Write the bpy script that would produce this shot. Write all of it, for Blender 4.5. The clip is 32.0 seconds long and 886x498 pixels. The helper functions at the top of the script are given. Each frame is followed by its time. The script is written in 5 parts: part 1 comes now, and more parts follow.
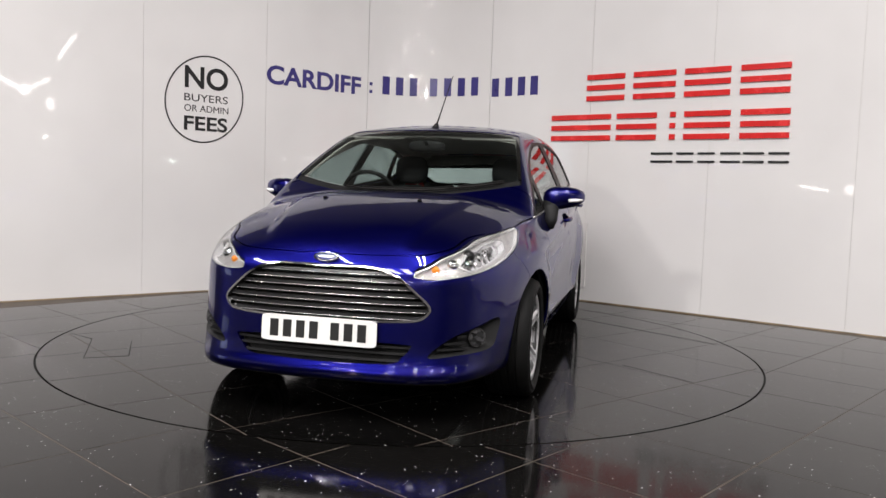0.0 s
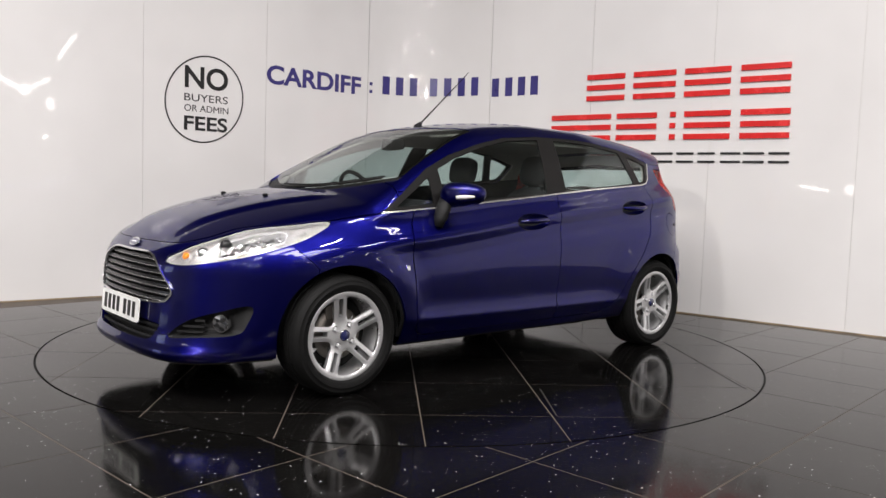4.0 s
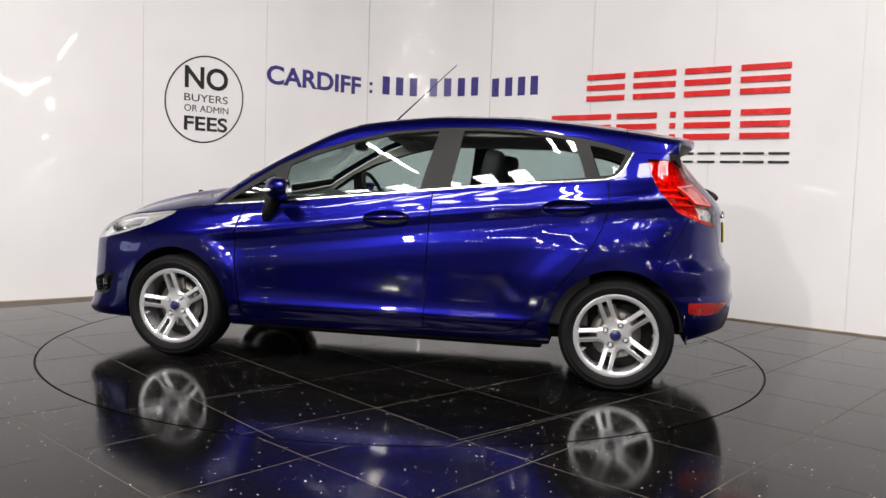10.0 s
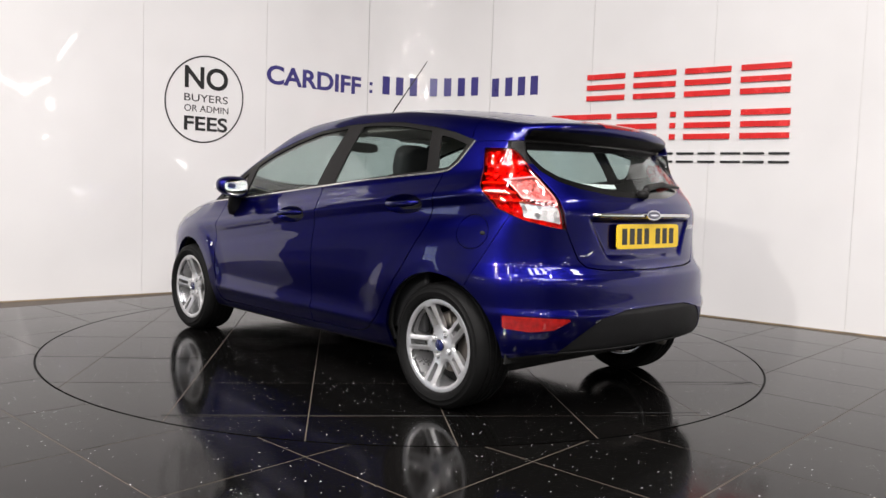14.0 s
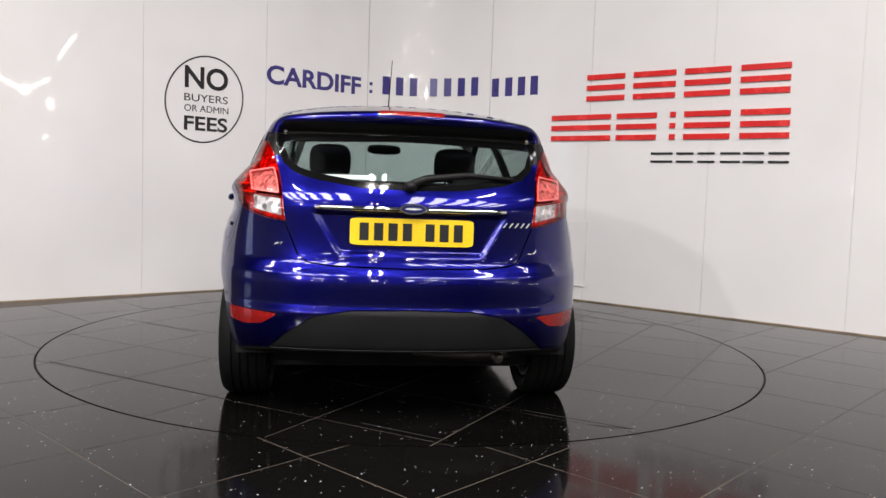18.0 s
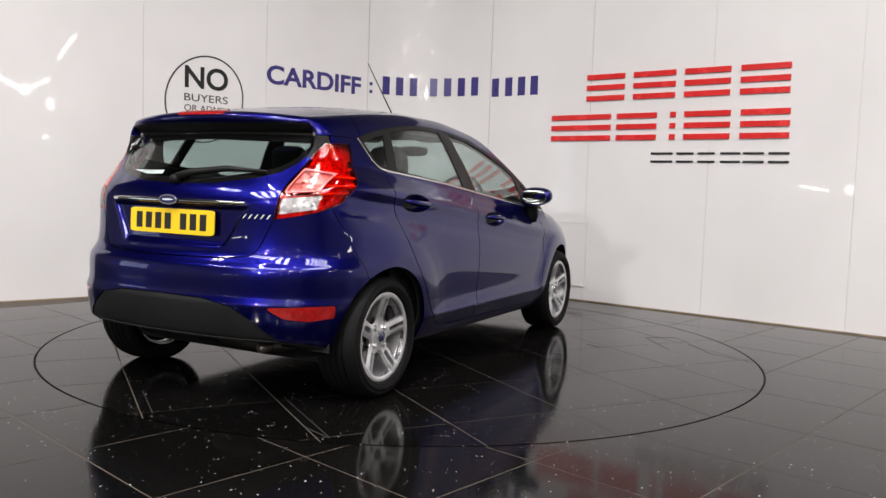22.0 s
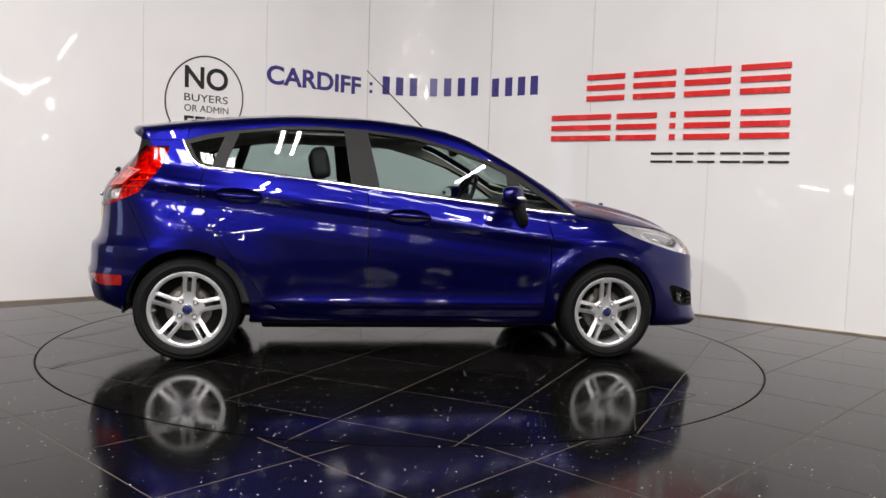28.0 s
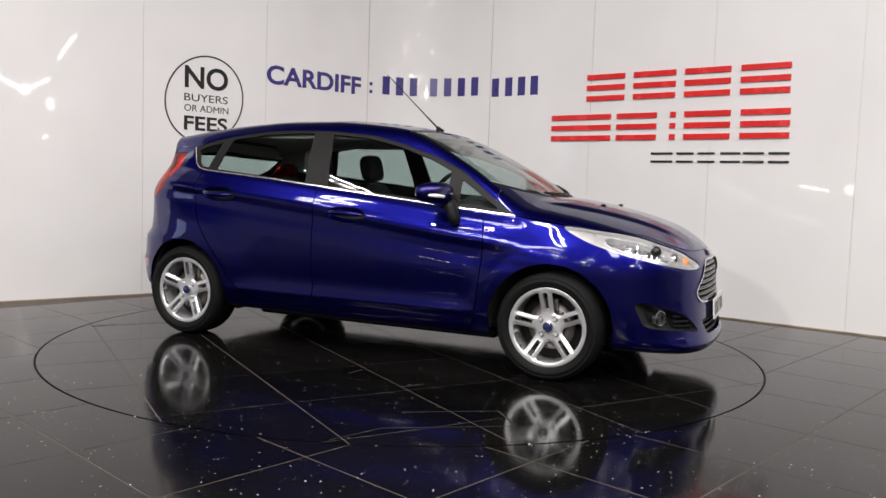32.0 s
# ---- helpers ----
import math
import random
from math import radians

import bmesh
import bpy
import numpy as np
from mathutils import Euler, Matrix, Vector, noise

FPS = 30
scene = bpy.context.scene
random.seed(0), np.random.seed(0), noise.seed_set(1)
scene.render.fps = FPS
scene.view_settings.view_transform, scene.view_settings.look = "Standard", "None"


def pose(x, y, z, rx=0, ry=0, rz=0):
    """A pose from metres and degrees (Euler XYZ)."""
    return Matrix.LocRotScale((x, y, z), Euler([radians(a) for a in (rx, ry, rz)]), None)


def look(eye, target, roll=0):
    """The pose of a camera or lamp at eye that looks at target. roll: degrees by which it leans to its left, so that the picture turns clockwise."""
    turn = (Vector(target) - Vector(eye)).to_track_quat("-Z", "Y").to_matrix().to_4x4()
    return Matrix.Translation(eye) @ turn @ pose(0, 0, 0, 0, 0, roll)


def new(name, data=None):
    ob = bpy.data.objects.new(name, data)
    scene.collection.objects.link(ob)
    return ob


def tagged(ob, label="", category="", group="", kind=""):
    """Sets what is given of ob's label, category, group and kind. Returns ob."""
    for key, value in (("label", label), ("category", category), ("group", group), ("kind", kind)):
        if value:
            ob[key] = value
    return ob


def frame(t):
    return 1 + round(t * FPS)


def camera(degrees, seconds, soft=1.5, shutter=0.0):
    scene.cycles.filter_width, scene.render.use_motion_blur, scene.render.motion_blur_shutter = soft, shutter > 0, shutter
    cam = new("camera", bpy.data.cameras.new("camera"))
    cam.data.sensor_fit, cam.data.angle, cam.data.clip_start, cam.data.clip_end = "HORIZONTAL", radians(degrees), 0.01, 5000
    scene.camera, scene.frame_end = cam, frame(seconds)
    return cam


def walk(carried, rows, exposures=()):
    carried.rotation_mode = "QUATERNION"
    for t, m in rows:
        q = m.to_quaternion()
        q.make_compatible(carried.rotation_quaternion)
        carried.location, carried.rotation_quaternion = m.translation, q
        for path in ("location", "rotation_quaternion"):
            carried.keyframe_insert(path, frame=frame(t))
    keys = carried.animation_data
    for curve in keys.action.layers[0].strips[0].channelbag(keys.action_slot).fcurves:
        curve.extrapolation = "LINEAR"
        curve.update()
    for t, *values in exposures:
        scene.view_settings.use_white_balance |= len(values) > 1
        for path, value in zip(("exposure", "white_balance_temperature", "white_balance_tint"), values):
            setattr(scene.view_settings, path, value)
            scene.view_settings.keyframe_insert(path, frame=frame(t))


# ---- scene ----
# The camera stands on a tripod in front of a showroom turntable, 5.3 m from its middle.
cam = camera(58.26, 32.0, soft=1.5)
SHOT = look((0.0, -5.278, 0.9995), (0.2049, -0.2952, 0.6396), 1.974)
walk(cam, [(0, SHOT), (32, SHOT)], exposures=[(0, 0.13), (3, 0.15), (6, 0.26), (9, 0.26), (11, 0.31), (13, 0.37), (15, 0.38), (17, 0.33), (18, 0.19), (24, 0.17), (32, 0.15)])

# World: the hall is closed, only a trace of grey light is left outside.
world = bpy.data.worlds.new("world")
world.use_nodes = True
world.node_tree.nodes["Background"].inputs[0].default_value = (0.8, 0.85, 1.0, 1)
world.node_tree.nodes["Background"].inputs[1].default_value = 0.05
scene.world = world
scene.view_settings.exposure = 0.0


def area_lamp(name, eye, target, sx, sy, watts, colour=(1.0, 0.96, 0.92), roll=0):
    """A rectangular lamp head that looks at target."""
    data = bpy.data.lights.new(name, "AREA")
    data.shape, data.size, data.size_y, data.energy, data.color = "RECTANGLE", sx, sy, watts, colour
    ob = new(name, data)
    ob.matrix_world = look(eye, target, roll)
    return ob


# Rows of ceiling tubes over the hall, some of them twin. The unseen last row is added to brighten the back hall.
for y, watts in ((-3.3, 66), (-9.8, 30), (-16.5, 70)):
    for k, x in enumerate((-6.0, -3.0, -0.2, 2.8, 5.8)):
        twin = (k + int(y)) % 2
        for side in (-0.14, 0.14) if twin else (0.0,):
            area_lamp("tube_light", (x + side, y, 6.3), (x + side, y, 0), 0.07, 1.9, watts * (1 if twin else 1.5) * (0.5 if x > 5 else 1.0), (1.0, 0.955, 0.945))
# Two rooflights of narrow panes between glazing bars let pale light in.
for x0, y0, watts in ((-5.2, -6.0, 76), (1.2, -6.6, 58)):
    for k in range(6):
        x = x0 + 0.78 * k
        area_lamp("rooflight", (x, y0, 6.2), (x, y0, 0), 0.42, 2.2, watts, (1.0, 0.955, 0.945))
# Single tubes hang lower in the far part of the hall, at no strict order.
rng = random.Random(11)
for y in (-12.6, -16.5, -20.5):
    for x in (-8.0, -4.0, 0.0, 4.0, 8.0):
        eye = Vector((x + rng.uniform(-1, 1), y + rng.uniform(-0.8, 0.8), rng.uniform(4.3, 5.6)))
        area_lamp("far_tube_light", eye, (x * 0.3, -4.0, 0.5), rng.uniform(0.8, 1.4), 0.03, 14, (1.0, 0.96, 0.93))
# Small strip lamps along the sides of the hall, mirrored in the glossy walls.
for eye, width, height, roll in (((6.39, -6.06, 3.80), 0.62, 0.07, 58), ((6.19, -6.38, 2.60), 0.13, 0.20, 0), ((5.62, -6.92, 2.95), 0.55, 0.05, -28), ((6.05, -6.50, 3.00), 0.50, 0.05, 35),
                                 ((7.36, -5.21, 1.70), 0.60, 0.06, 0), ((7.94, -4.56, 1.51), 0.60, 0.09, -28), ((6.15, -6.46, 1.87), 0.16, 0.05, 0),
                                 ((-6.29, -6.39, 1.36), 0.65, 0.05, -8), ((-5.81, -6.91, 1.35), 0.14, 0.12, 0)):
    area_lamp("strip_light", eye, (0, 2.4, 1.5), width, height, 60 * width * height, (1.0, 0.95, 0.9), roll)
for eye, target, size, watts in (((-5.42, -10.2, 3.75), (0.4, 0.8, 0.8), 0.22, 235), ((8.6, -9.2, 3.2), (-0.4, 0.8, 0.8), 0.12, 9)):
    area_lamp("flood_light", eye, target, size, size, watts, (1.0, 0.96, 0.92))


# ---- materials ----
def nodes_of(name):
    m = bpy.data.materials.new(name)
    m.use_nodes = True
    return m, m.node_tree.nodes, m.node_tree.links, m.node_tree.nodes["Principled BSDF"]


def noise_node(n, l, scale, detail=4.0, space="Object", stretch=None):
    co = n.new("ShaderNodeTexCoord")
    tex = n.new("ShaderNodeTexNoise")
    tex.inputs["Scale"].default_value, tex.inputs["Detail"].default_value = scale, detail
    if stretch:
        mp = n.new("ShaderNodeMapping")
        mp.inputs["Scale"].default_value = stretch
        l.new(co.outputs[space], mp.inputs["Vector"])
        l.new(mp.outputs[0], tex.inputs["Vector"])
    else:
        l.new(co.outputs[space], tex.inputs["Vector"])
    return tex


def ramp(n, l, source, stops):
    r = n.new("ShaderNodeValToRGB")
    while len(r.color_ramp.elements) < len(stops):
        r.color_ramp.elements.new(0.5)
    for e, (at, c) in zip(r.color_ramp.elements, stops):
        e.position, e.color = at, c if len(c) == 4 else (*c, 1)
    l.new(source, r.inputs[0])
    return r


def plain(name, colour, rough=0.5, metal=0.0, coat=0.0, vary=0.12, scale=6.0, bump=0.0, bump_scale=200.0, emit=0.0, ior=1.5):
    """A surface with slight variation of tone and gloss at two scales."""
    m, n, l, b = nodes_of(name)
    big, fine = noise_node(n, l, scale), noise_node(n, l, scale * 14, 2)
    mix = n.new("ShaderNodeMath")
    mix.operation, mix.inputs[1].default_value = "MULTIPLY_ADD", 0.35
    l.new(fine.outputs["Fac"], mix.inputs[0]), l.new(big.outputs["Fac"], mix.inputs[2])
    lo, hi = [c * (1 - vary) for c in colour], [min(1, c * (1 + vary)) for c in colour]
    l.new(ramp(n, l, mix.outputs[0], [(0.4, lo), (0.95, hi)]).outputs[0], b.inputs["Base Color"])
    rr = ramp(n, l, mix.outputs[0], [(0.4, [rough * 0.85] * 3), (0.95, [min(1, rough * 1.2)] * 3)])
    l.new(rr.outputs[0], b.inputs["Roughness"])
    b.inputs["Metallic"].default_value, b.inputs["IOR"].default_value = metal, ior
    b.inputs["Coat Weight"].default_value, b.inputs["Coat Roughness"].default_value = coat, 0.02
    if bump:
        bp, grain = n.new("ShaderNodeBump"), noise_node(n, l, bump_scale, 3)
        bp.inputs["Strength"].default_value, bp.inputs["Distance"].default_value = bump, 0.002
        l.new(grain.outputs["Fac"], bp.inputs["Height"]), l.new(bp.outputs[0], b.inputs["Normal"])
    if emit:
        b.inputs["Emission Color"].default_value, b.inputs["Emission Strength"].default_value = (*colour, 1), emit
    return m


def wall_material():
    """White glossy wall cladding, slightly wavy, dusty towards no side in particular."""
    m, n, l, b = nodes_of("white_cladding")
    tone = noise_node(n, l, 0.9, 3)
    l.new(ramp(n, l, tone.outputs["Fac"], [(0.3, (0.70, 0.685, 0.68)), (0.75, (0.78, 0.765, 0.76))]).outputs[0], b.inputs["Base Color"])
    smear = noise_node(n, l, 5.0, 5, stretch=(1, 1, 0.3))
    l.new(ramp(n, l, smear.outputs["Fac"], [(0.3, [0.02] * 3), (0.8, [0.05] * 3)]).outputs[0], b.inputs["Roughness"])
    wave, bp = noise_node(n, l, 1.6, 1), n.new("ShaderNodeBump")
    bp.inputs["Strength"].default_value, bp.inputs["Distance"].default_value = 0.10, 0.02
    l.new(wave.outputs["Fac"], bp.inputs["Height"]), l.new(bp.outputs[0], b.inputs["Normal"])
    return m


def tile_material():
    """Polished black quartz tile with glittering flecks and smears."""
    m, n, l, b = nodes_of("black_quartz_tile")
    info = n.new("ShaderNodeObjectInfo")
    shift, grain_at = n.new("ShaderNodeVectorMath"), n.new("ShaderNodeVectorMath")
    shift.operation, grain_at.operation = "SCALE", "ADD"
    shift.inputs[0].default_value = (41.0, 67.0, 0.3)
    l.new(info.outputs["Random"], shift.inputs["Scale"])
    l.new(noise_co(n), grain_at.inputs[0]), l.new(shift.outputs[0], grain_at.inputs[1])
    flecks = []
    for scale, cut, keep in ((26.0, 0.072, 0.50), (62.0, 0.095, 0.84)):
        v = n.new("ShaderNodeTexVoronoi")
        v.inputs["Scale"].default_value = scale
        l.new(grain_at.outputs[0], v.inputs["Vector"])
        near, some, both = n.new("ShaderNodeMath"), n.new("ShaderNodeMath"), n.new("ShaderNodeMath")
        near.operation, near.inputs[1].default_value = "LESS_THAN", cut
        sep = n.new("ShaderNodeSeparateColor")
        l.new(v.outputs["Distance"], near.inputs[0]), l.new(v.outputs["Color"], sep.inputs[0])
        some.operation, some.inputs[1].default_value = "GREATER_THAN", keep
        l.new(sep.outputs[0], some.inputs[0])
        both.operation = "MULTIPLY"
        l.new(near.outputs[0], both.inputs[0]), l.new(some.outputs[0], both.inputs[1])
        flecks.append(both)
    total = n.new("ShaderNodeMath")
    total.operation, total.use_clamp = "ADD", True
    l.new(flecks[0].outputs[0], total.inputs[0]), l.new(flecks[1].outputs[0], total.inputs[1])
    base = ramp(n, l, info.outputs["Random"], [(0.0, (0.0022, 0.0021, 0.002)), (1.0, (0.0045, 0.0042, 0.004))])
    mix = n.new("ShaderNodeMix")
    mix.data_type = "RGBA"
    l.new(total.outputs[0], mix.inputs["Factor"]), l.new(base.outputs[0], mix.inputs["A"])
    mix.inputs["B"].default_value = (0.95, 0.95, 0.97, 1)
    l.new(mix.outputs["Result"], b.inputs["Base Color"])
    smear = noise_node(n, l, 2.3, 6)
    l.new(ramp(n, l, smear.outputs["Fac"], [(0.3, [0.065] * 3), (0.75, [0.14] * 3)]).outputs[0], b.inputs["Roughness"])
    b.inputs["IOR"].default_value = 1.26
    b.inputs["Specular Tint"].default_value = (1.0, 0.93, 0.89, 1)
    return m


def noise_co(n):
    return n.new("ShaderNodeTexCoord").outputs["Object"]


WALL = wall_material()
TILE = tile_material()
GROUT = plain("brown_grout", (0.08, 0.064, 0.05), 0.7, vary=0.35, scale=4)
DAYLIGHT = plain("daylight_outside", (0.75, 0.86, 1.0), 0.5, emit=1.6, vary=0.3, scale=1.5)
GAP = plain("black_gap", (0.004, 0.004, 0.004), 0.8)
HALL = plain("hall_grey_wall", (0.34, 0.33, 0.32), 0.6, scale=1.2)
UPPER = plain("dark_upper_wall", (0.09, 0.085, 0.08), 0.7, scale=1.2)
ROOF = plain("dark_hall_ceiling", (0.035, 0.033, 0.03), 0.8, scale=1.2)
STEEL = plain("painted_steel", (0.16, 0.16, 0.17), 0.45)
DIRT = plain("brown_grime", (0.24, 0.18, 0.11), 0.8, vary=0.6, scale=5)
SIGN_BLACK = plain("black_vinyl", (0.012, 0.012, 0.013), 0.3)
SIGN_BLUE = plain("navy_vinyl", (0.035, 0.028, 0.17), 0.3)
SIGN_RED = plain("red_acrylic", (0.62, 0.018, 0.018), 0.25)


# ---- mesh helpers ----
def part(name, bm, material, parent=None, label="", smooth=False):
    """Links a bmesh as one mesh object, under a thing or a part."""
    me = bpy.data.meshes.new(name)
    bm.to_mesh(me)
    bm.free()
    me.materials.append(material)
    if smooth:
        me.shade_smooth()
    ob = new(name, me)
    ob.parent = parent
    return tagged(ob, label)


def box(x0, x1, y0, y1, z0, z1, bevel=0.0, bm=None):
    bm = bm or bmesh.new()
    m = Matrix.LocRotScale(((x0 + x1) / 2, (y0 + y1) / 2, (z0 + z1) / 2), None, (abs(x1 - x0), abs(y1 - y0), abs(z1 - z0)))
    made = bmesh.ops.create_cube(bm, size=1, matrix=m)
    if bevel:
        edges = list({e for v in made["verts"] for e in v.link_edges})
        bmesh.ops.bevel(bm, geom=edges, offset=bevel, segments=2, affect="EDGES", profile=0.5)
    return bm


def disc_rod(r, p0, p1, segs=16, r2=None, bm=None):
    """A rod of radius r from p0 to p1."""
    bm = bm or bmesh.new()
    a, b = Vector(p0), Vector(p1)
    m = Matrix.Translation((a + b) / 2) @ (b - a).to_track_quat("Z", "Y").to_matrix().to_4x4()
    bmesh.ops.create_cone(bm, cap_ends=True, segments=segs, radius1=r, radius2=r if r2 is None else r2, depth=(b - a).length, matrix=m)
    return bm


def prism(poly, depth, m=None, bm=None):
    """A flat polygon in x, z pushed out along -y by depth, then moved by m."""
    bm = bm or bmesh.new()
    front = [bm.verts.new((x, -depth, z)) for x, z in poly]
    back = [bm.verts.new((x, 0, z)) for x, z in poly]
    k = len(poly)
    faces = [bm.faces.new(front), bm.faces.new(back[::-1])]
    faces += [bm.faces.new((front[(i + 1) % k], front[i], back[i], back[(i + 1) % k])) for i in range(k)]
    bmesh.ops.recalc_face_normals(bm, faces=faces)
    if m:
        bmesh.ops.transform(bm, matrix=m, verts=front + back)
    return bm


def arrays(name, verts, tris, material, parent=None, label="", normals=None, smooth=True):
    """A mesh object from numpy arrays."""
    me = bpy.data.meshes.new(name)
    me.from_pydata(np.asarray(verts, float).tolist(), [], np.asarray(tris, int).tolist())
    me.materials.append(material)
    if smooth:
        me.shade_smooth()
    if normals is not None:
        me.normals_split_custom_set_from_vertices(np.asarray(normals, float).tolist())
    ob = new(name, me)
    ob.parent = parent
    return tagged(ob, label)


def split(mesh, g):
    """Cuts a triangle mesh (verts, tris, normals) along g = 0. Returns the part where g < 0 and the rest."""
    v, t, nn = mesh
    g = np.where(np.abs(g) < 1e-7, 1e-7, g)
    s = g[t] < 0
    k = s.sum(1)
    inside, outside = [t[k == 3]], [t[k == 0]]
    mixed = t[(k == 1) | (k == 2)]
    sm, km = s[(k == 1) | (k == 2)], k[(k == 1) | (k == 2)]
    if len(mixed):
        lone = np.where(km == 1, np.argmax(sm, 1), np.argmin(sm, 1))
        rows = np.arange(len(mixed))
        a, b, c = (mixed[rows, (lone + i) % 3] for i in range(3))
        ends = np.concatenate([np.stack([a, b], 1), np.stack([a, c], 1)])
        key = ends.min(1) * len(v) + ends.max(1)
        key, inv = np.unique(key, return_inverse=True)
        uniq = np.stack([key // len(v), key % len(v)], 1)
        f = g[uniq[:, 0]] / (g[uniq[:, 0]] - g[uniq[:, 1]])
        nv = v[uniq[:, 0]] + (v[uniq[:, 1]] - v[uniq[:, 0]]) * f[:, None]
        nw = nn[uniq[:, 0]] + (nn[uniq[:, 1]] - nn[uniq[:, 0]]) * f[:, None]
        ab, ac = len(v) + inv[:len(mixed)], len(v) + inv[len(mixed):]
        v, nn = np.concatenate([v, nv]), np.concatenate([nn, nw])
        tip = np.stack([a, ab, ac], 1)
        quad = np.concatenate([np.stack([ab, b, c], 1), np.stack([ab, c, ac], 1)])
        one, two = km == 1, np.concatenate([km == 1] * 2)
        inside += [tip[one], quad[~two]]
        outside += [tip[~one], quad[two]]
    return tidy(v, np.concatenate(inside), nn), tidy(v, np.concatenate(outside), nn)


def tidy(v, t, nn):
    """Drops verts that no triangle uses."""
    used = np.unique(t)
    remap = np.zeros(len(v), int)
    remap[used] = np.arange(len(used))
    return v[used], remap[t], nn[used]


def thicken(mesh, depth):
    """Gives a sheet (verts, tris, normals) a back side and a rim."""
    v, t, nn = mesh
    nn = nn / np.maximum(np.linalg.norm(nn, axis=1, keepdims=True), 1e-9)
    k = len(v)
    e = np.concatenate([t[:, [0, 1]], t[:, [1, 2]], t[:, [2, 0]]])
    key = e.min(1) * k + e.max(1)
    _, first, count = np.unique(key, return_index=True, return_counts=True)
    rim = e[first[count == 1]]
    # The rim has verts of its own, so that its edge stays crisp.
    r0, r1 = rim[:, 0], rim[:, 1]
    rv = np.concatenate([v[r0], v[r1], v[r0] - nn[r0] * depth, v[r1] - nn[r1] * depth])
    n = len(rim)
    i = np.arange(n) + 2 * k
    side = np.concatenate([np.stack([i + n, i, i + 2 * n], 1), np.stack([i + n, i + 2 * n, i + 3 * n], 1)])
    along = v[r1] - v[r0]
    rn = np.cross(along, nn[r0])
    rn /= np.maximum(np.linalg.norm(rn, axis=1, keepdims=True), 1e-9)
    verts = np.concatenate([v, v - nn * depth, rv])
    tris = np.concatenate([t, t[:, ::-1] + k, side])
    return verts, tris, np.concatenate([nn, -nn, rn, rn, rn, rn])


# ---- floor and turntable ----
DISC_R, PITCH = 2.225, 0.6


def tile_sheet(side, cells):
    """A square sheet of triangles round the origin."""
    s = np.linspace(-side / 2, side / 2, cells + 1)
    x, y = np.meshgrid(s, s, indexing="ij")
    v = np.stack([x.ravel(), y.ravel(), np.zeros(x.size)], 1)
    i, j = np.meshgrid(np.arange(cells), np.arange(cells), indexing="ij")
    a = (i * (cells + 1) + j).ravel()
    b, c, d = a + cells + 1, a + cells + 2, a + 1
    return v, np.concatenate([np.stack([a, b, c], 1), np.stack([a, c, d], 1)]), np.tile([0.0, 0.0, 1.0], (len(v), 1))


def lay_tiles(parent, angle, off_a, off_b, reach, keep_inside, gap, within):
    """Square tiles in a turned grid; those that meet the turntable's rim are cut along it."""
    whole = None
    ca, sa = math.cos(angle), math.sin(angle)
    for i in range(-reach, reach):
        for j in range(-reach, reach):
            a, b = off_a + (i + 0.5) * PITCH, off_b + (j + 0.5) * PITCH
            x, y = ca * a - sa * b, sa * a + ca * b
            if not within(x, y):
                continue
            r = math.hypot(x, y)
            if keep_inside and r > DISC_R + 0.43 or not keep_inside and r < DISC_R - 0.43:
                continue
            crosses = abs(r - DISC_R) < 0.43
            if not crosses:
                if whole is None:
                    ob = arrays("tile", *thicken(tile_sheet(PITCH - gap, 1), 0.01)[:2], TILE, parent, smooth=False)
                    whole = ob.data
                else:
                    ob = new("tile", whole)
                    ob.parent = parent
            else:
                sheet = tile_sheet(PITCH - gap, 10)
                gx, gy = x + ca * sheet[0][:, 0] - sa * sheet[0][:, 1], y + sa * sheet[0][:, 0] + ca * sheet[0][:, 1]
                inner, outer = split(sheet, np.hypot(gx, gy) - (DISC_R - 0.006 if keep_inside else DISC_R + 0.006))
                piece = inner if keep_inside else outer
                if len(piece[1]) == 0:
                    continue
                ob = arrays("tile", *thicken(piece, 0.01)[:2], TILE, parent, smooth=False)
            ob.matrix_basis = Matrix.Translation((x, y, 0)) @ Matrix.Rotation(angle, 4, "Z")


def ring_sheet(r0, r1, z, segs=128):
    a = np.linspace(0, 2 * math.pi, segs, endpoint=False)
    v = np.concatenate([np.stack([r * np.cos(a), r * np.sin(a), np.full(segs, z)], 1) for r in (r0, r1)])
    i = np.arange(segs)
    k = (i + 1) % segs
    return v, np.concatenate([np.stack([i, i + segs, k + segs], 1), np.stack([i, k + segs, k], 1)])


# Line of the two wall legs and their rounded meeting.
LEFT_A, LEFT_B = Vector((-4.21, 0.3834)), Vector((-0.50, 3.173))
RIGHT_A, RIGHT_B = Vector((0.77, 2.966)), Vector((12.0, -6.354))
CORNER = Vector((0.036, 3.576))


def behind_walls(x, y):
    return y > 3.55 + 0.752 * x - 0.15 or y > 3.606 - 0.83 * x - 0.15


floor = arrays("floor", *ring_sheet(DISC_R + 0.006, 26.0, -0.001), GROUT, smooth=False)
tagged(floor, "dark hall floor of polished black tiles", "floor", kind="structure")
lay_tiles(floor, math.radians(45), -0.135, -0.82, 14, False, 0.0055,
          lambda x, y: -6.2 < x < 6.2 and -5.4 < y < 4.6 and not behind_walls(x - 0.5, y - 0.5) and not behind_walls(x + 0.5, y - 0.5))
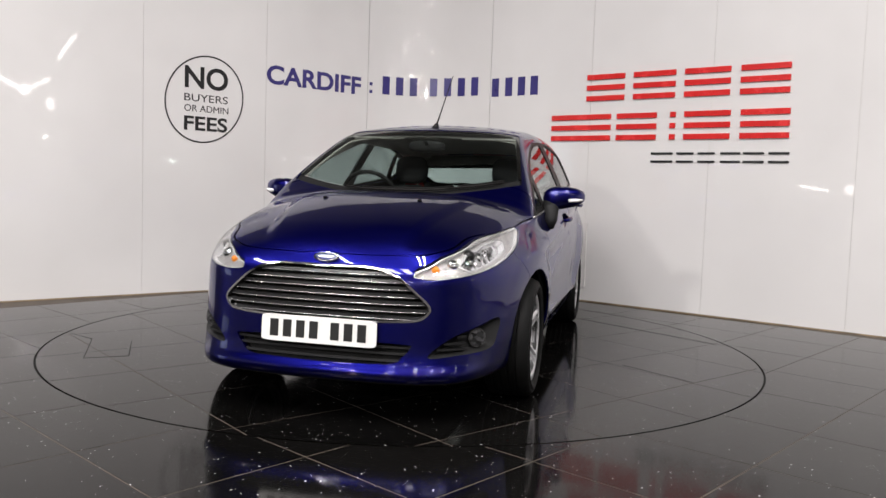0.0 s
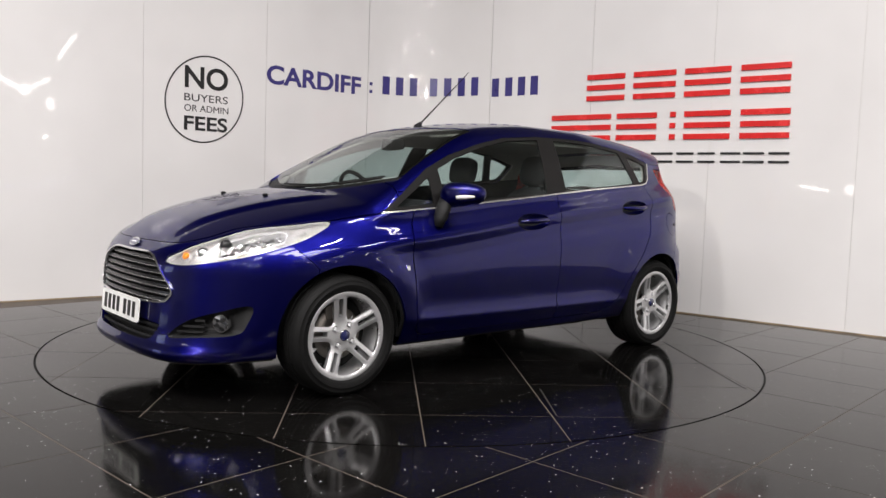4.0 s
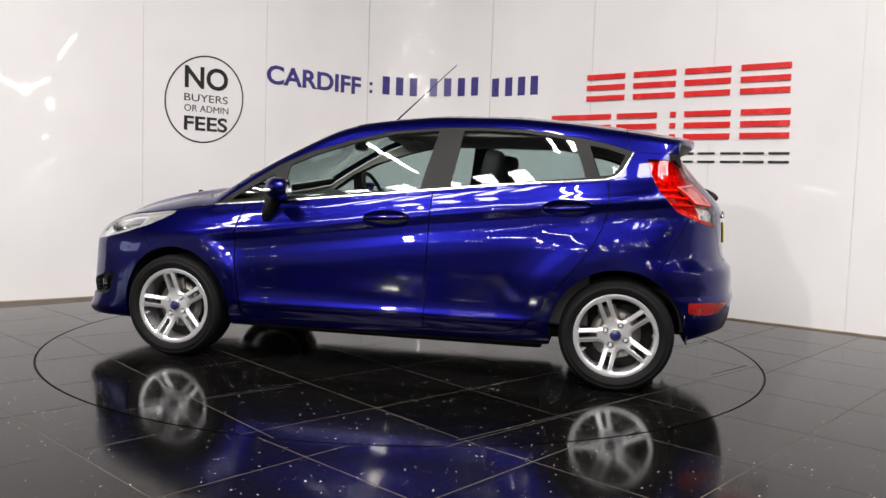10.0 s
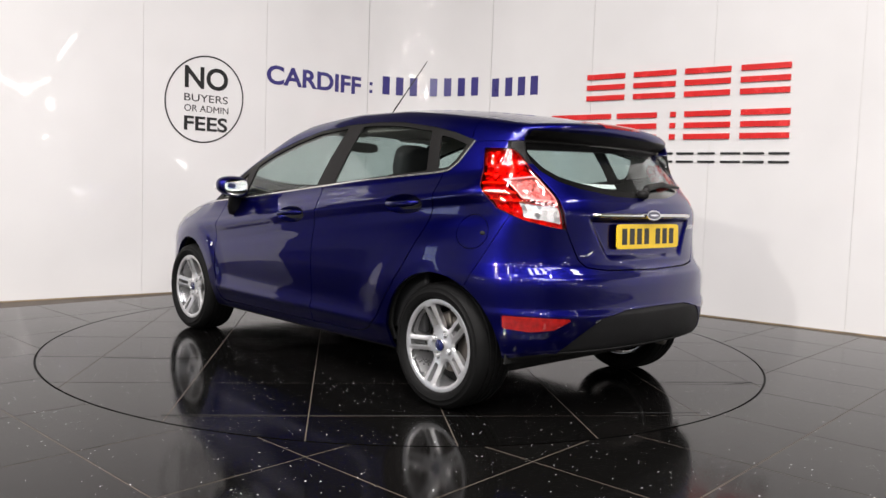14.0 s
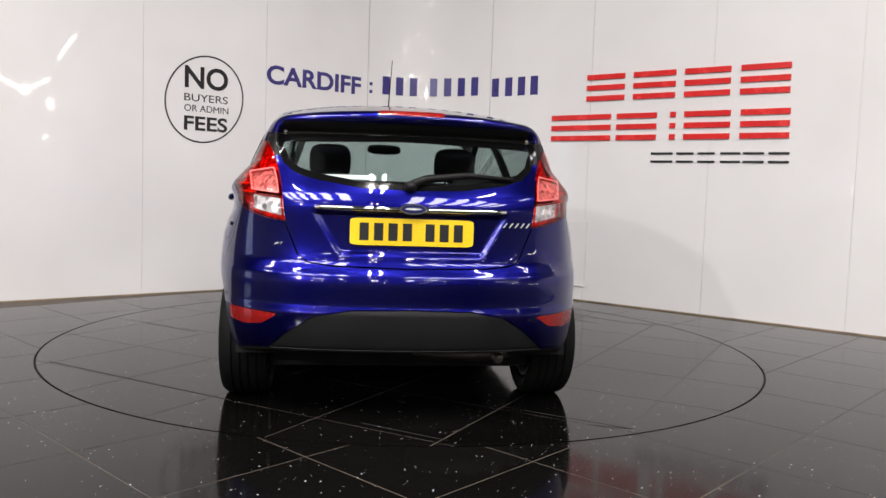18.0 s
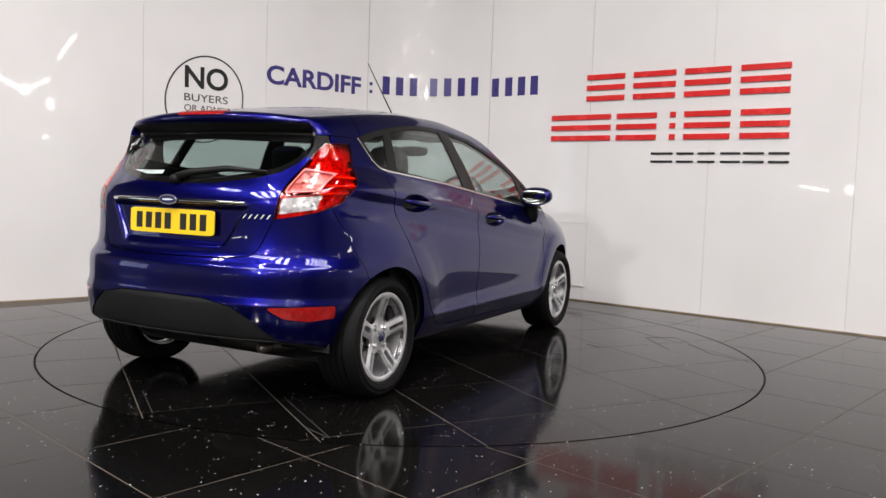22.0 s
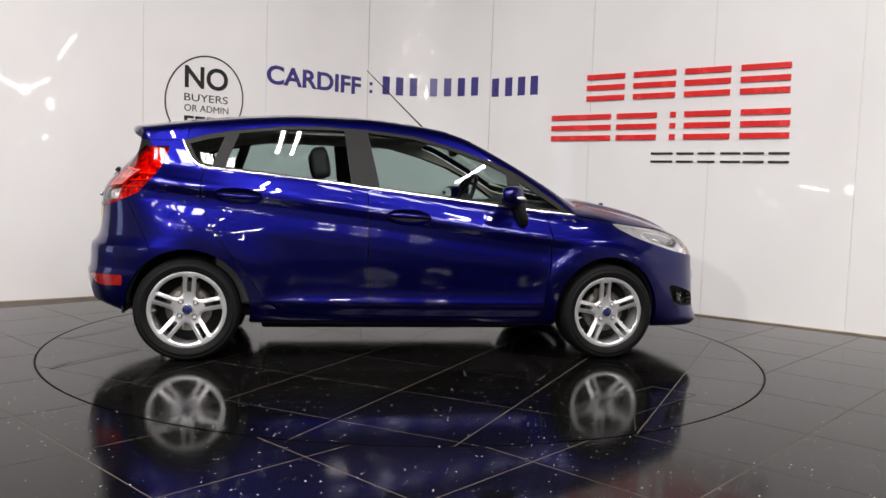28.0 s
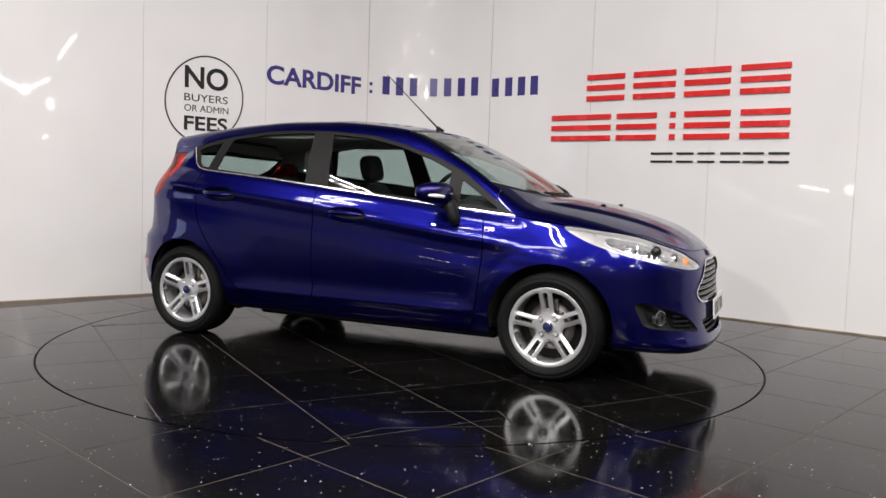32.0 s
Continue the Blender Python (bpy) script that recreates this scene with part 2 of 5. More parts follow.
# The tiles of the hall behind the camera and to the sides lie in one sheet each with its joints.
far_v, far_q = [], []
for i in range(-40, 41):
    for j in range(-40, 41):
        a, b = -0.135 + (i + 0.5) * PITCH, -0.82 + (j + 0.5) * PITCH
        x, y = (a - b) * math.sqrt(0.5), (a + b) * math.sqrt(0.5)
        if -6.2 < x < 6.2 and -5.4 < y < 4.6 or abs(x) > 11.7 or not -23.4 < y < 4.4:
            continue
        h = (PITCH - 0.0055) * math.sqrt(0.5)
        far_q.append(tuple(range(len(far_v), len(far_v) + 4)))
        far_v += [(x + h, y, 0), (x, y + h, 0), (x - h, y, 0), (x, y - h, 0)]
me = bpy.data.meshes.new("hall_tiles")
me.from_pydata(far_v, [], far_q)
me.materials.append(TILE)
tiles = tagged(new("hall_tiles", me), "polished black tiles in the rest of the hall", kind="stuff")
tiles.parent = floor
turntable = new("turntable")
tagged(turntable, "round revolving floor plate of polished black tiles", "turntable")
arrays("plate", *ring_sheet(0.0, DISC_R - 0.006, -0.001), GROUT, turntable, smooth=False)
DISC_TURN = math.radians(54)
# The plate's grid is given in the car's frame; the car stands off the middle.
CAR_X, CAR_Y = -0.098, 0.176
lay_tiles(turntable, DISC_TURN, 1.10 + CAR_X * math.cos(DISC_TURN) + CAR_Y * math.sin(DISC_TURN),
          -0.18 - CAR_X * math.sin(DISC_TURN) + CAR_Y * math.cos(DISC_TURN), 8, True, 0.005, lambda x, y: True)
slot = arrays("turntable_gap", *ring_sheet(DISC_R - 0.012, DISC_R + 0.012, -0.012), GAP, smooth=False)
tagged(slot, "narrow black gap round the turntable", "floor gap", kind="structure")


# ---- walls ----
WALL_TOP, CLAD_TOP = 7.0, 3.2


def wall_run(points, z0, z1, thick):
    """An upright wall along plan points; its back lies to the left of the run seen from above."""
    k = len(points)
    p = np.array([tuple(q) for q in points])
    d = np.gradient(p, axis=0)
    d /= np.linalg.norm(d, axis=1, keepdims=True)
    back = p + np.stack([-d[:, 1], d[:, 0]], 1) * thick
    v = np.concatenate([np.column_stack([q, np.full(k, z)]) for q in (p, back) for z in (z0, z1)])
    quads = []
    for i in range(k - 1):
        a, b, c, e = i, k + i, 2 * k + i, 3 * k + i
        quads += [(a, a + 1, b + 1, b), (c, e, e + 1, c + 1), (b, b + 1, e + 1, e), (a, c, c + 1, a + 1)]
    quads += [(0, k, 3 * k, 2 * k), (k - 1, 3 * k - 1, 4 * k - 1, 2 * k - 1)]
    return v, quads


def wall_panels(name, points, seams, label):
    """Wall with separate cladding panels between the seams (0 to 1 along its length)."""
    pts = [Vector(q) for q in points]
    core = wall_run(pts, 0.0, CLAD_TOP, 0.16)
    wall = new(name, bpy.data.meshes.new(name))
    back = np.array([(-(pts[-1] - pts[0])[1], (pts[-1] - pts[0])[0], 0.0)])
    back = back / np.linalg.norm(back) * 0.0055
    wall.data.from_pydata((core[0] + back).tolist(), [], core[1])
    wall.data.materials.append(JOINT)
    tagged(wall, label, "wall", kind="structure")
    v, q = wall_run(pts, CLAD_TOP, WALL_TOP, 0.16)
    upper = bpy.data.meshes.new("wall_upper")
    upper.from_pydata((v + back).tolist(), [], q)
    upper.materials.append(UPPER)
    tagged(new("wall_upper", upper), "plain dark hall wall above the cladding", "wall", kind="structure")
    lengths = np.concatenate([[0], np.cumsum([(b - a).length for a, b in zip(pts, pts[1:])])])

    def along(s):
        s *= lengths[-1]
        i = min(max(int(np.searchsorted(lengths, s, side="right")) - 1, 0), len(pts) - 2)
        return pts[i].lerp(pts[i + 1], (s - lengths[i]) / (lengths[i + 1] - lengths[i]))

    for s0, s1 in zip(seams, seams[1:]):
        e = 0.003 / lengths[-1]
        steps = 2 if len(pts) == 2 else 25
        run = [along(s0 + e + (s1 - s0 - 2 * e) * k / (steps - 1)) for k in range(steps)]
        v, q = wall_run(run, 0.012, CLAD_TOP, 0.004)
        me = bpy.data.meshes.new("panel")
        me.from_pydata(v.tolist(), [], q)
        me.materials.append(WALL)
        if steps > 2:
            me.shade_smooth()
            me.set_sharp_from_angle(angle=0.6)
        new("panel", me).parent = wall
    return wall


JOINT = plain("grey_joint", (0.68, 0.665, 0.65), 0.4)
arc = []
for k in range(25):
    s = k / 24
    arc.append(LEFT_B.lerp(CORNER, s).lerp(CORNER.lerp(RIGHT_A, s), s))
P = 1.16
left_len = (LEFT_B - LEFT_A).length
right_len = (RIGHT_B - RIGHT_A).length
wall_panels("wall_left", [LEFT_A, LEFT_B], [0] + [1 - P * k / left_len for k in range(3, 0, -1)] + [1], "glossy white panelled hall wall")
wall_panels("wall_corner", arc, [0, 1], "curved glossy white wall panel in the corner")
wall_panels("wall_right", [RIGHT_A, RIGHT_B], [0] + [P * k * 0.99 / right_len for k in range(1, 10)] + [1], "glossy white panelled hall wall")

# The rest of the hall, behind the camera and above.
HALL_W, HALL_N, HALL_S = 12.2, 5.0, -24.0
for name, v in (("wall_back", (-HALL_W, HALL_W, HALL_S - 0.2, HALL_S, 0, WALL_TOP)), ("wall_north", (-HALL_W, HALL_W, HALL_N, HALL_N + 0.2, 0, WALL_TOP)), ("wall_east", (HALL_W, HALL_W + 0.2, HALL_S - 0.2, HALL_N + 0.2, 0, WALL_TOP))):
    tagged(part(name, box(*v), HALL), "plain grey hall wall", "wall", kind="structure")
tagged(part("ceiling", box(-HALL_W - 0.3, HALL_W + 0.3, HALL_S - 0.3, HALL_N + 0.3, WALL_TOP, WALL_TOP + 0.15), ROOF), "dark hall ceiling", "ceiling", kind="structure")
# The west wall has a tall window to the street.
west = bmesh.new()
for y0, y1, z0, z1 in ((HALL_S - 0.2, -3.3, 0, WALL_TOP), (-0.7, HALL_N + 0.2, 0, WALL_TOP), (-3.3, -0.7, 2.7, WALL_TOP), (-3.3, -0.7, 0, 0.45)):
    box(-HALL_W - 0.2, -HALL_W, y0, y1, z0, z1, bm=west)
tagged(part("wall_west", west, HALL), "plain grey hall wall with a window", "wall", kind="structure")
window = new("window_1")
tagged(window, "street window with pale blue panes in a grey frame", "window", kind="structure")
for y in (-3.3, -2.47, -1.63, -0.75):
    part("mullion", box(-HALL_W - 0.14, -HALL_W - 0.06, y, y + 0.05, 0.45, 2.7, 0.004), STEEL, window)
for z in (0.45, 1.55, 2.65):
    part("transom", box(-HALL_W - 0.13, -HALL_W - 0.07, -3.3, -0.7, z, z + 0.05, 0.004), STEEL, window)
tagged(part("backdrop", box(-HALL_W - 0.6, -HALL_W - 0.55, -4.2, 0.2, 0.0, 3.2), DAYLIGHT), "pale daylight outside the window", "backdrop", kind="structure")


# Brown grime line along the foot of the walls.
for name, pts in (("baseboard_left", [LEFT_A, LEFT_B]), ("baseboard_corner", arc), ("baseboard_right", [RIGHT_A, RIGHT_B])):
    v, q = wall_run([Vector(p) for p in pts], 0.0, 0.011, 0.008)
    me = bpy.data.meshes.new(name)
    me.from_pydata(v.tolist(), [], q)
    me.materials.append(DIRT)
    tagged(new(name, me), "stained strip at the foot of the wall", "baseboard", kind="structure")


# ---- signs on the walls ----
def wall_frame(a, b):
    """A frame with x along the wall from b's end, z up and -y into the room."""
    d = (b - a).normalized()
    return d, Matrix(((d.x, -d.y, 0, 0), (d.y, d.x, 0, 0), (0, 0, 1, 0), (0, 0, 0, 1)))


LEFT_D, LEFT_M = wall_frame(LEFT_A, LEFT_B)
RIGHT_D, RIGHT_M = wall_frame(RIGHT_A, RIGHT_B)
ON_LEFT = Matrix.Translation((LEFT_B.x, LEFT_B.y, 0)) @ LEFT_M
ON_RIGHT = Matrix.Translation((RIGHT_A.x, RIGHT_A.y, 0)) @ RIGHT_M


def on_arc(s):
    """The frame of the curved corner panel at s, 0 to 1."""
    p = LEFT_B.lerp(CORNER, s).lerp(CORNER.lerp(RIGHT_A, s), s)
    d = LEFT_D.lerp(RIGHT_D, s).normalized()
    return Matrix(((d.x, -d.y, 0, p.x), (d.y, d.x, 0, p.y), (0, 0, 1, 0), (0, 0, 0, 1)))


def lettering(text, x0, x1, z0, z1, frame_m, material, parent, thin=0.002, bold=0.0):
    """Flat letters that fill the given box on a wall, each word one mesh."""
    data = bpy.data.curves.new("lettering", "FONT")
    data.body, data.extrude, data.offset = text, 0.01, bold
    holder = bpy.data.objects.new("lettering", data)
    scene.collection.objects.link(holder)
    me = bpy.data.meshes.new_from_object(holder.evaluated_get(bpy.context.evaluated_depsgraph_get()))
    bpy.data.objects.remove(holder)
    co = np.array([v.co[:] for v in me.vertices])
    lo, hi = co.min(0), co.max(0)
    for v in me.vertices:
        u = (v.co.x - lo[0]) / (hi[0] - lo[0])
        w = (v.co.y - lo[1]) / (hi[1] - lo[1])
        v.co = frame_m @ Vector((x0 + (x1 - x0) * u, -0.001 - thin * (v.co.z > 0), z0 + (z1 - z0) * w))
    me.materials.clear()
    me.materials.append(material)
    ob = new("lettering", me)
    ob.parent = parent
    return tagged(ob, "words in flat letters")


sign = new("round_sign")
tagged(sign, "round black line sign with bold words on the white wall", "sign")
ringed = bmesh.new()
outer = [(-1.762 + 0.372 * math.cos(k * math.pi / 40), 1.760 + 0.394 * math.sin(k * math.pi / 40) + 0.10 * 0.372 * math.cos(k * math.pi / 40)) for k in range(80)]
inner = [(-1.762 + (x + 1.762) * 0.966, 1.760 + (z - 1.760) * 0.966) for x, z in outer]
rows = [[ringed.verts.new((x, y, z)) for x, z in line] for line, y in ((outer, -0.001), (outer, -0.003), (inner, -0.003), (inner, -0.001))]
for r in range(4):
    for k in range(80):
        ringed.faces.new((rows[r][k], rows[r][(k + 1) % 80], rows[(r + 1) % 4][(k + 1) % 80], rows[(r + 1) % 4][k]))
bmesh.ops.transform(ringed, matrix=ON_LEFT, verts=ringed.verts)
part("sign_ring", ringed, SIGN_BLACK, sign)
for text, x0, x1, z0, z1 in (("NO", -1.953, -1.545, 1.850, 2.050), ("BUYERS", -1.956, -1.545, 1.735, 1.802), ("OR ADMIN", -1.955, -1.538, 1.644, 1.703), ("FEES", -1.956, -1.547, 1.474, 1.604)):
    lettering(text, x0, x1, z0, z1, ON_LEFT, SIGN_BLACK, sign, bold=0.022 if len(text) < 5 else 0.0)
line = new("wall_lettering")
tagged(line, "navy blue town name and a row of bars on the wall", "sign")
lettering("CARDIFF", -1.155, -0.085, 1.972, 2.155, ON_LEFT, SIGN_BLUE, line, bold=0.028)


def wall_bar(x0, x1, z0, z1, frame_m, material, parent, thick=0.003, name="sign_bar", label=""):
    bm = box(x0, x1, -thick, -0.0005, z0, z1)
    bmesh.ops.transform(bm, matrix=frame_m, verts=bm.verts)
    return part(name, bm, material, parent, label)


for z in (2.005, 2.085):
    wall_bar(-0.017, 0.017, z, z + 0.034, on_arc(0.03), SIGN_BLUE, line)
DIGITS = [0.169, 0.292, 0.415, 0.584, 0.696, 0.800, 0.895]
for s in DIGITS:
    wall_bar(-0.040, 0.040, 2.008, 2.196, on_arc(s), SIGN_BLUE, line, 0.008)
for x in (0.062, 0.223, 0.374, 0.522):
    wall_bar(x - 0.042, x + 0.042, 1.985, 2.170, ON_RIGHT, SIGN_BLUE, line)
logo = new("wall_logo")
tagged(logo, "red striped raised shapes with black bars on the wall", "sign")
ROW_1 = [(1.108, 1.488), (1.575, 1.968), (2.050, 2.446), (2.530, 2.926)]
ROW_2 = [(0.745, 1.366), (1.426, 1.810), (1.935, 1.985), (2.063, 2.462), (2.546, 2.940)]
for cells, base in ((ROW_1, 1.895), (ROW_2, 1.527)):
    for x0, x1 in cells:
        for k in range(3):
            z = base + 0.098 * k
            wall_bar(x0, x1, z, z + 0.047, ON_RIGHT, SIGN_RED, logo, 0.016, "logo_stripe")
for x0, x1 in ((1.774, 1.973), (2.009, 2.161), (2.200, 2.347), (2.395, 2.561), (2.584, 2.753), (2.788, 2.950)):
    for z in (1.325, 1.396):
        wall_bar(x0, x1, z, z + 0.018, ON_RIGHT, SIGN_BLACK, logo, 0.010, "logo_bar", "black bar")
hatch = new("access_panel")
tagged(hatch, "square white access panel low on the wall", "access panel")
wall_bar(0.752, 1.165, 0.150, 0.742, ON_RIGHT, WALL, hatch, 0.010, "panel_sheet")
for x0, x1, z0, z1 in ((0.742, 0.752, 0.14, 0.752), (1.165, 1.175, 0.14, 0.752), (0.752, 1.165, 0.14, 0.15), (0.752, 1.165, 0.742, 0.752)):
    wall_bar(x0, x1, z0, z1, ON_RIGHT, JOINT, hatch, 0.014, "panel_edge")


# Joints of the turntable that stand open and look black.
OPEN_JOINTS = [
    ((1.283, -1.509), (1.136, -1.324), 0.008), ((1.136, -1.324), (0.764, -1.572), 0.005), ((1.283, -1.509), (0.800, -1.831), 0.004),
    ((0.800, -1.831), (0.697, -2.073), 0.004), ((0.187, -0.926), (0.170, -1.049), 0.008), ((0.622, -1.051), (0.549, -1.159), 0.010),
    ((-0.724, 2.025), (-1.525, 0.965), 0.007), ((-1.947, -0.633), (-2.011, -0.799), 0.007),
    ((0.537, 1.801), (0.23, 1.416), 0.006), ((-1.653, -0.304), (-2.008, -0.803), 0.005), ((-1.903, 0.367), (-2.149, 0.031), 0.005)]
for p0, p1, wide in OPEN_JOINTS:
    a, c = Vector(p0), Vector(p1)
    d = c - a
    bm = box(0, d.length, -wide / 2, wide / 2, -0.002, 0.0008)
    bmesh.ops.transform(bm, matrix=Matrix.Translation((a.x, a.y, 0)) @ Matrix.Rotation(math.atan2(d.y, d.x), 4, "Z"), verts=bm.verts)
    part("open_joint", bm, GAP, turntable, "open black joint")


# ---- the car's outer shape: x forward, y to its left, z up, in metres ----
def curve(*pairs):
    """A smooth function through (at, value) pairs that does not overshoot."""
    px, py = np.array(pairs, float).T
    h, d = np.diff(px), np.diff(py) / np.diff(px)
    m = np.zeros(len(px))
    same = d[:-1] * d[1:] > 0
    w1, w2 = 2 * h[1:] + h[:-1], h[1:] + 2 * h[:-1]
    with np.errstate(divide="ignore", invalid="ignore"):
        m[1:-1] = np.where(same, (w1 + w2) / (w1 / d[:-1] + w2 / d[1:]), 0)
    m[0], m[-1] = d[0], d[-1]

    def value(x):
        x = np.clip(x, px[0], px[-1])
        i = np.clip(np.searchsorted(px, x, side="right") - 1, 0, len(h) - 1)
        s = (x - px[i]) / h[i]
        return (py[i] * (1 + 2 * s) * (1 - s) ** 2 + h[i] * m[i] * s * (1 - s) ** 2
                + py[i + 1] * s * s * (3 - 2 * s) + h[i] * m[i + 1] * s * s * (s - 1))
    return value


TOP = curve((-2.2, 1.24), (-1.62, 1.345), (-1.45, 1.372), (-1.2, 1.408), (-0.9, 1.44), (-0.6, 1.457), (-0.3, 1.457), (0.0, 1.437),
            (0.2, 1.408), (0.34, 1.372), (0.6, 1.256), (0.85, 1.126), (1.02, 1.030), (1.08, 0.998), (1.2, 0.977), (1.4, 0.942), (1.6, 0.893), (1.76, 0.838),
            (1.88, 0.778), (1.97, 0.705), (2.06, 0.59))
TOP_CROWN = curve((-1.6, 0.12), (0.0, 0.12), (0.4, 0.07), (0.8, 0.085), (1.0, 0.105), (1.15, 0.135), (1.6, 0.175), (2.0, 0.19))
BELT_Y = curve((-1.95, 0.42), (-1.7, 0.60), (-1.4, 0.70), (-1.0, 0.755), (-0.5, 0.777), (0.0, 0.780), (0.5, 0.780), (0.9, 0.777), (1.2, 0.752), (1.5, 0.712), (2.0, 0.62))
WIDE = curve((-1.95, 0.56), (-1.75, 0.735), (-1.55, 0.800), (-1.25, 0.829), (-0.8, 0.838), (0.0, 0.842), (0.6, 0.841), (1.0, 0.834), (1.3, 0.824), (1.5, 0.808), (1.7, 0.775), (1.9, 0.72))
TUCK = curve((0.1, 0.10), (0.2, 0.062), (0.27, 0.03), (0.36, 0.010), (0.45, 0.009), (0.6, 0.0), (0.72, 0.0), (0.9, 0.012))
NOSE = curve((0.10, 1.90), (0.15, 1.985), (0.19, 2.044), (0.225, 2.058), (0.27, 2.040), (0.32, 2.030), (0.42, 2.022), (0.55, 2.012), (0.64, 2.005), (0.70, 1.985), (0.78, 1.95), (0.9, 1.9))
TAIL = curve((0.12, 1.70), (0.22, 1.80), (0.30, 1.862), (0.42, 1.893), (0.475, 1.898), (0.515, 1.887), (0.60, 1.884), (0.635, 1.877), (0.662, 1.856), (0.70, 1.834), (0.80, 1.822), (0.92, 1.818),
             (0.97, 1.80), (1.05, 1.735), (1.15, 1.645), (1.22, 1.588), (1.245, 1.575), (1.265, 1.608), (1.30, 1.648), (1.36, 1.668), (1.5, 1.66))
TAIL_CHEEK = curve((0.97, 1.80), (1.05, 1.735), (1.15, 1.665), (1.22, 1.648), (1.30, 1.655), (1.36, 1.668), (1.5, 1.66))
KEEL = curve((-1.95, 0.315), (-1.75, 0.305), (-1.55, 0.265), (-1.0, 0.215), (0.9, 0.2), (1.6, 0.19), (2.1, 0.175))


def belt(x):
    """Height of the window sill line."""
    return 0.974 - 0.104 * x


def smax(a, b, k):
    return np.maximum(a, b) + np.maximum(k - np.abs(a - b), 0) ** 2 / (4 * k)


def step(x, a, b):
    s = np.clip((x - a) / (b - a), 0, 1)
    return s * s * (3 - 2 * s)


HUB_X, HUB_Z, ARCH_R = 1.245, 0.292, 0.342
SHOULDER = curve((-0.16, -0.06), (-0.128, 0.0), (-0.06, 0.52), (-0.018, 0.90), (0.0, 0.955), (0.018, 0.90), (0.05, 0.80), (0.085, 0.80), (0.15, 0.93), (0.22, 1.0), (0.9, 1.0))
BLISTER = curve((0.0, 0.024), (0.38, 0.0235), (0.42, 0.020), (0.48, 0.006), (0.56, 0.0), (2.0, 0.0))
HAUNCH = curve((0.0, 0.034), (0.39, 0.032), (0.46, 0.025), (0.55, 0.010), (0.64, 0.002), (0.75, 0.0), (2.0, 0.0))


def side_y(x, z):
    """Half width of the flank at x, z."""
    h = z - belt(x)
    up = np.maximum(h, 0)
    glass = BELT_Y(x) - 0.40 * up - 0.33 * up * up
    full = WIDE(x) - TUCK(z)
    low = np.maximum(-h, 0)
    # From the sill line the flank swells to its full width: evenly at both ends, over a crease through the handles between.
    fade = step(x, -1.78, -1.4) * (1 - step(x, 0.80, 1.50))
    even = step(low, -0.02, 0.24)
    creased = SHOULDER(low - 0.128 - 0.022 * step(x, -0.3, 0.8))
    y = glass + (full - BELT_Y(x)) * (even * (1 - fade) + creased * fade)
    # Lower door crease: the skin flares out above the sill and is hollow over it.
    doors = step(x, -1.0, -0.75) * (1 - step(x, 0.72, 0.95))
    y = y + doors * (0.007 * np.exp(-((z - 0.338) / 0.024) ** 2) - 0.005 * np.exp(-((z - 0.42) / 0.05) ** 2))
    # Swollen wheel arches, the rear ones run out into broad haunches.
    for hx, swell in ((-HUB_X, HAUNCH), (HUB_X, BLISTER)):
        y = y + swell(np.hypot(x - hx, z - HUB_Z)) * step(z, 0.2, 0.5)
    return y


def hull(x, y, z):
    """Below zero inside the car's closed outer skin, about a distance in metres."""
    a = np.abs(y)
    side = (a - side_y(x, z)) / 1.06
    front_slope = 0.282 * a + 10.8 * np.minimum(a, 0.85) ** 5
    front = (x - NOSE(z) + 0.141 * a * a + 1.80 * np.minimum(a, 0.9) ** 6) / np.sqrt(1 + front_slope ** 2)
    rear_slope = 0.44 * a + 4.2 * np.minimum(a, 0.85) ** 5
    cheek = step(a, 0.55, 0.60) * step(z, 1.0, 1.1)
    rear = (-x - TAIL(z) * (1 - cheek) - TAIL_CHEEK(z) * cheek + (0.22 * a * a + 0.7 * np.minimum(a, 0.9) ** 6)) / np.sqrt(1 + rear_slope ** 2 + 0.5 * step(z, 0.95, 1.0))
    # Sunken field round the rear plate.
    rear = rear + 0.017 * step(z, 0.712, 0.742) * (1 - step(z, 0.885, 0.905)) * (1 - step(a, 0.27 + 0.62 * (z - 0.7), 0.305 + 0.62 * (z - 0.7))) * (x < 0)
    shift = x + 0.05 * a * a * step(x, 0.0, 0.5) * (1 - step(x, 0.95, 1.35))
    top = (z - TOP(shift) + TOP_CROWN(x) * a * a + 0.10 * a ** 4) / 1.1
    # Raised middle of the bonnet.
    bon = step(x, 1.05, 1.25) * (1 - step(x, 1.75, 1.95))
    wide = 0.30 + 0.20 * (1.9 - x)
    top = top - 0.014 * bon * (1 - step(a, wide - 0.02, wide + 0.05)) + 0.006 * bon * (1 - step(a, 0.0, wide - 0.04))
    d = smax(side, top, 0.045 + 0.05 * step(x, 0.9, 1.2))
    d = smax(d, front, 0.07)
    d = smax(d, rear, 0.045 + 0.04 * (1 - step(z, 0.9, 1.1)))
    return smax(d, KEEL(x) - z, 0.03)


def slope_of(x, y, z, e=1e-3):
    g = np.stack([hull(x + e, y, z) - hull(x - e, y, z), hull(x, y + e, z) - hull(x, y - e, z), hull(x, y, z + e) - hull(x, y, z - e)], -1) / (2 * e)
    return g


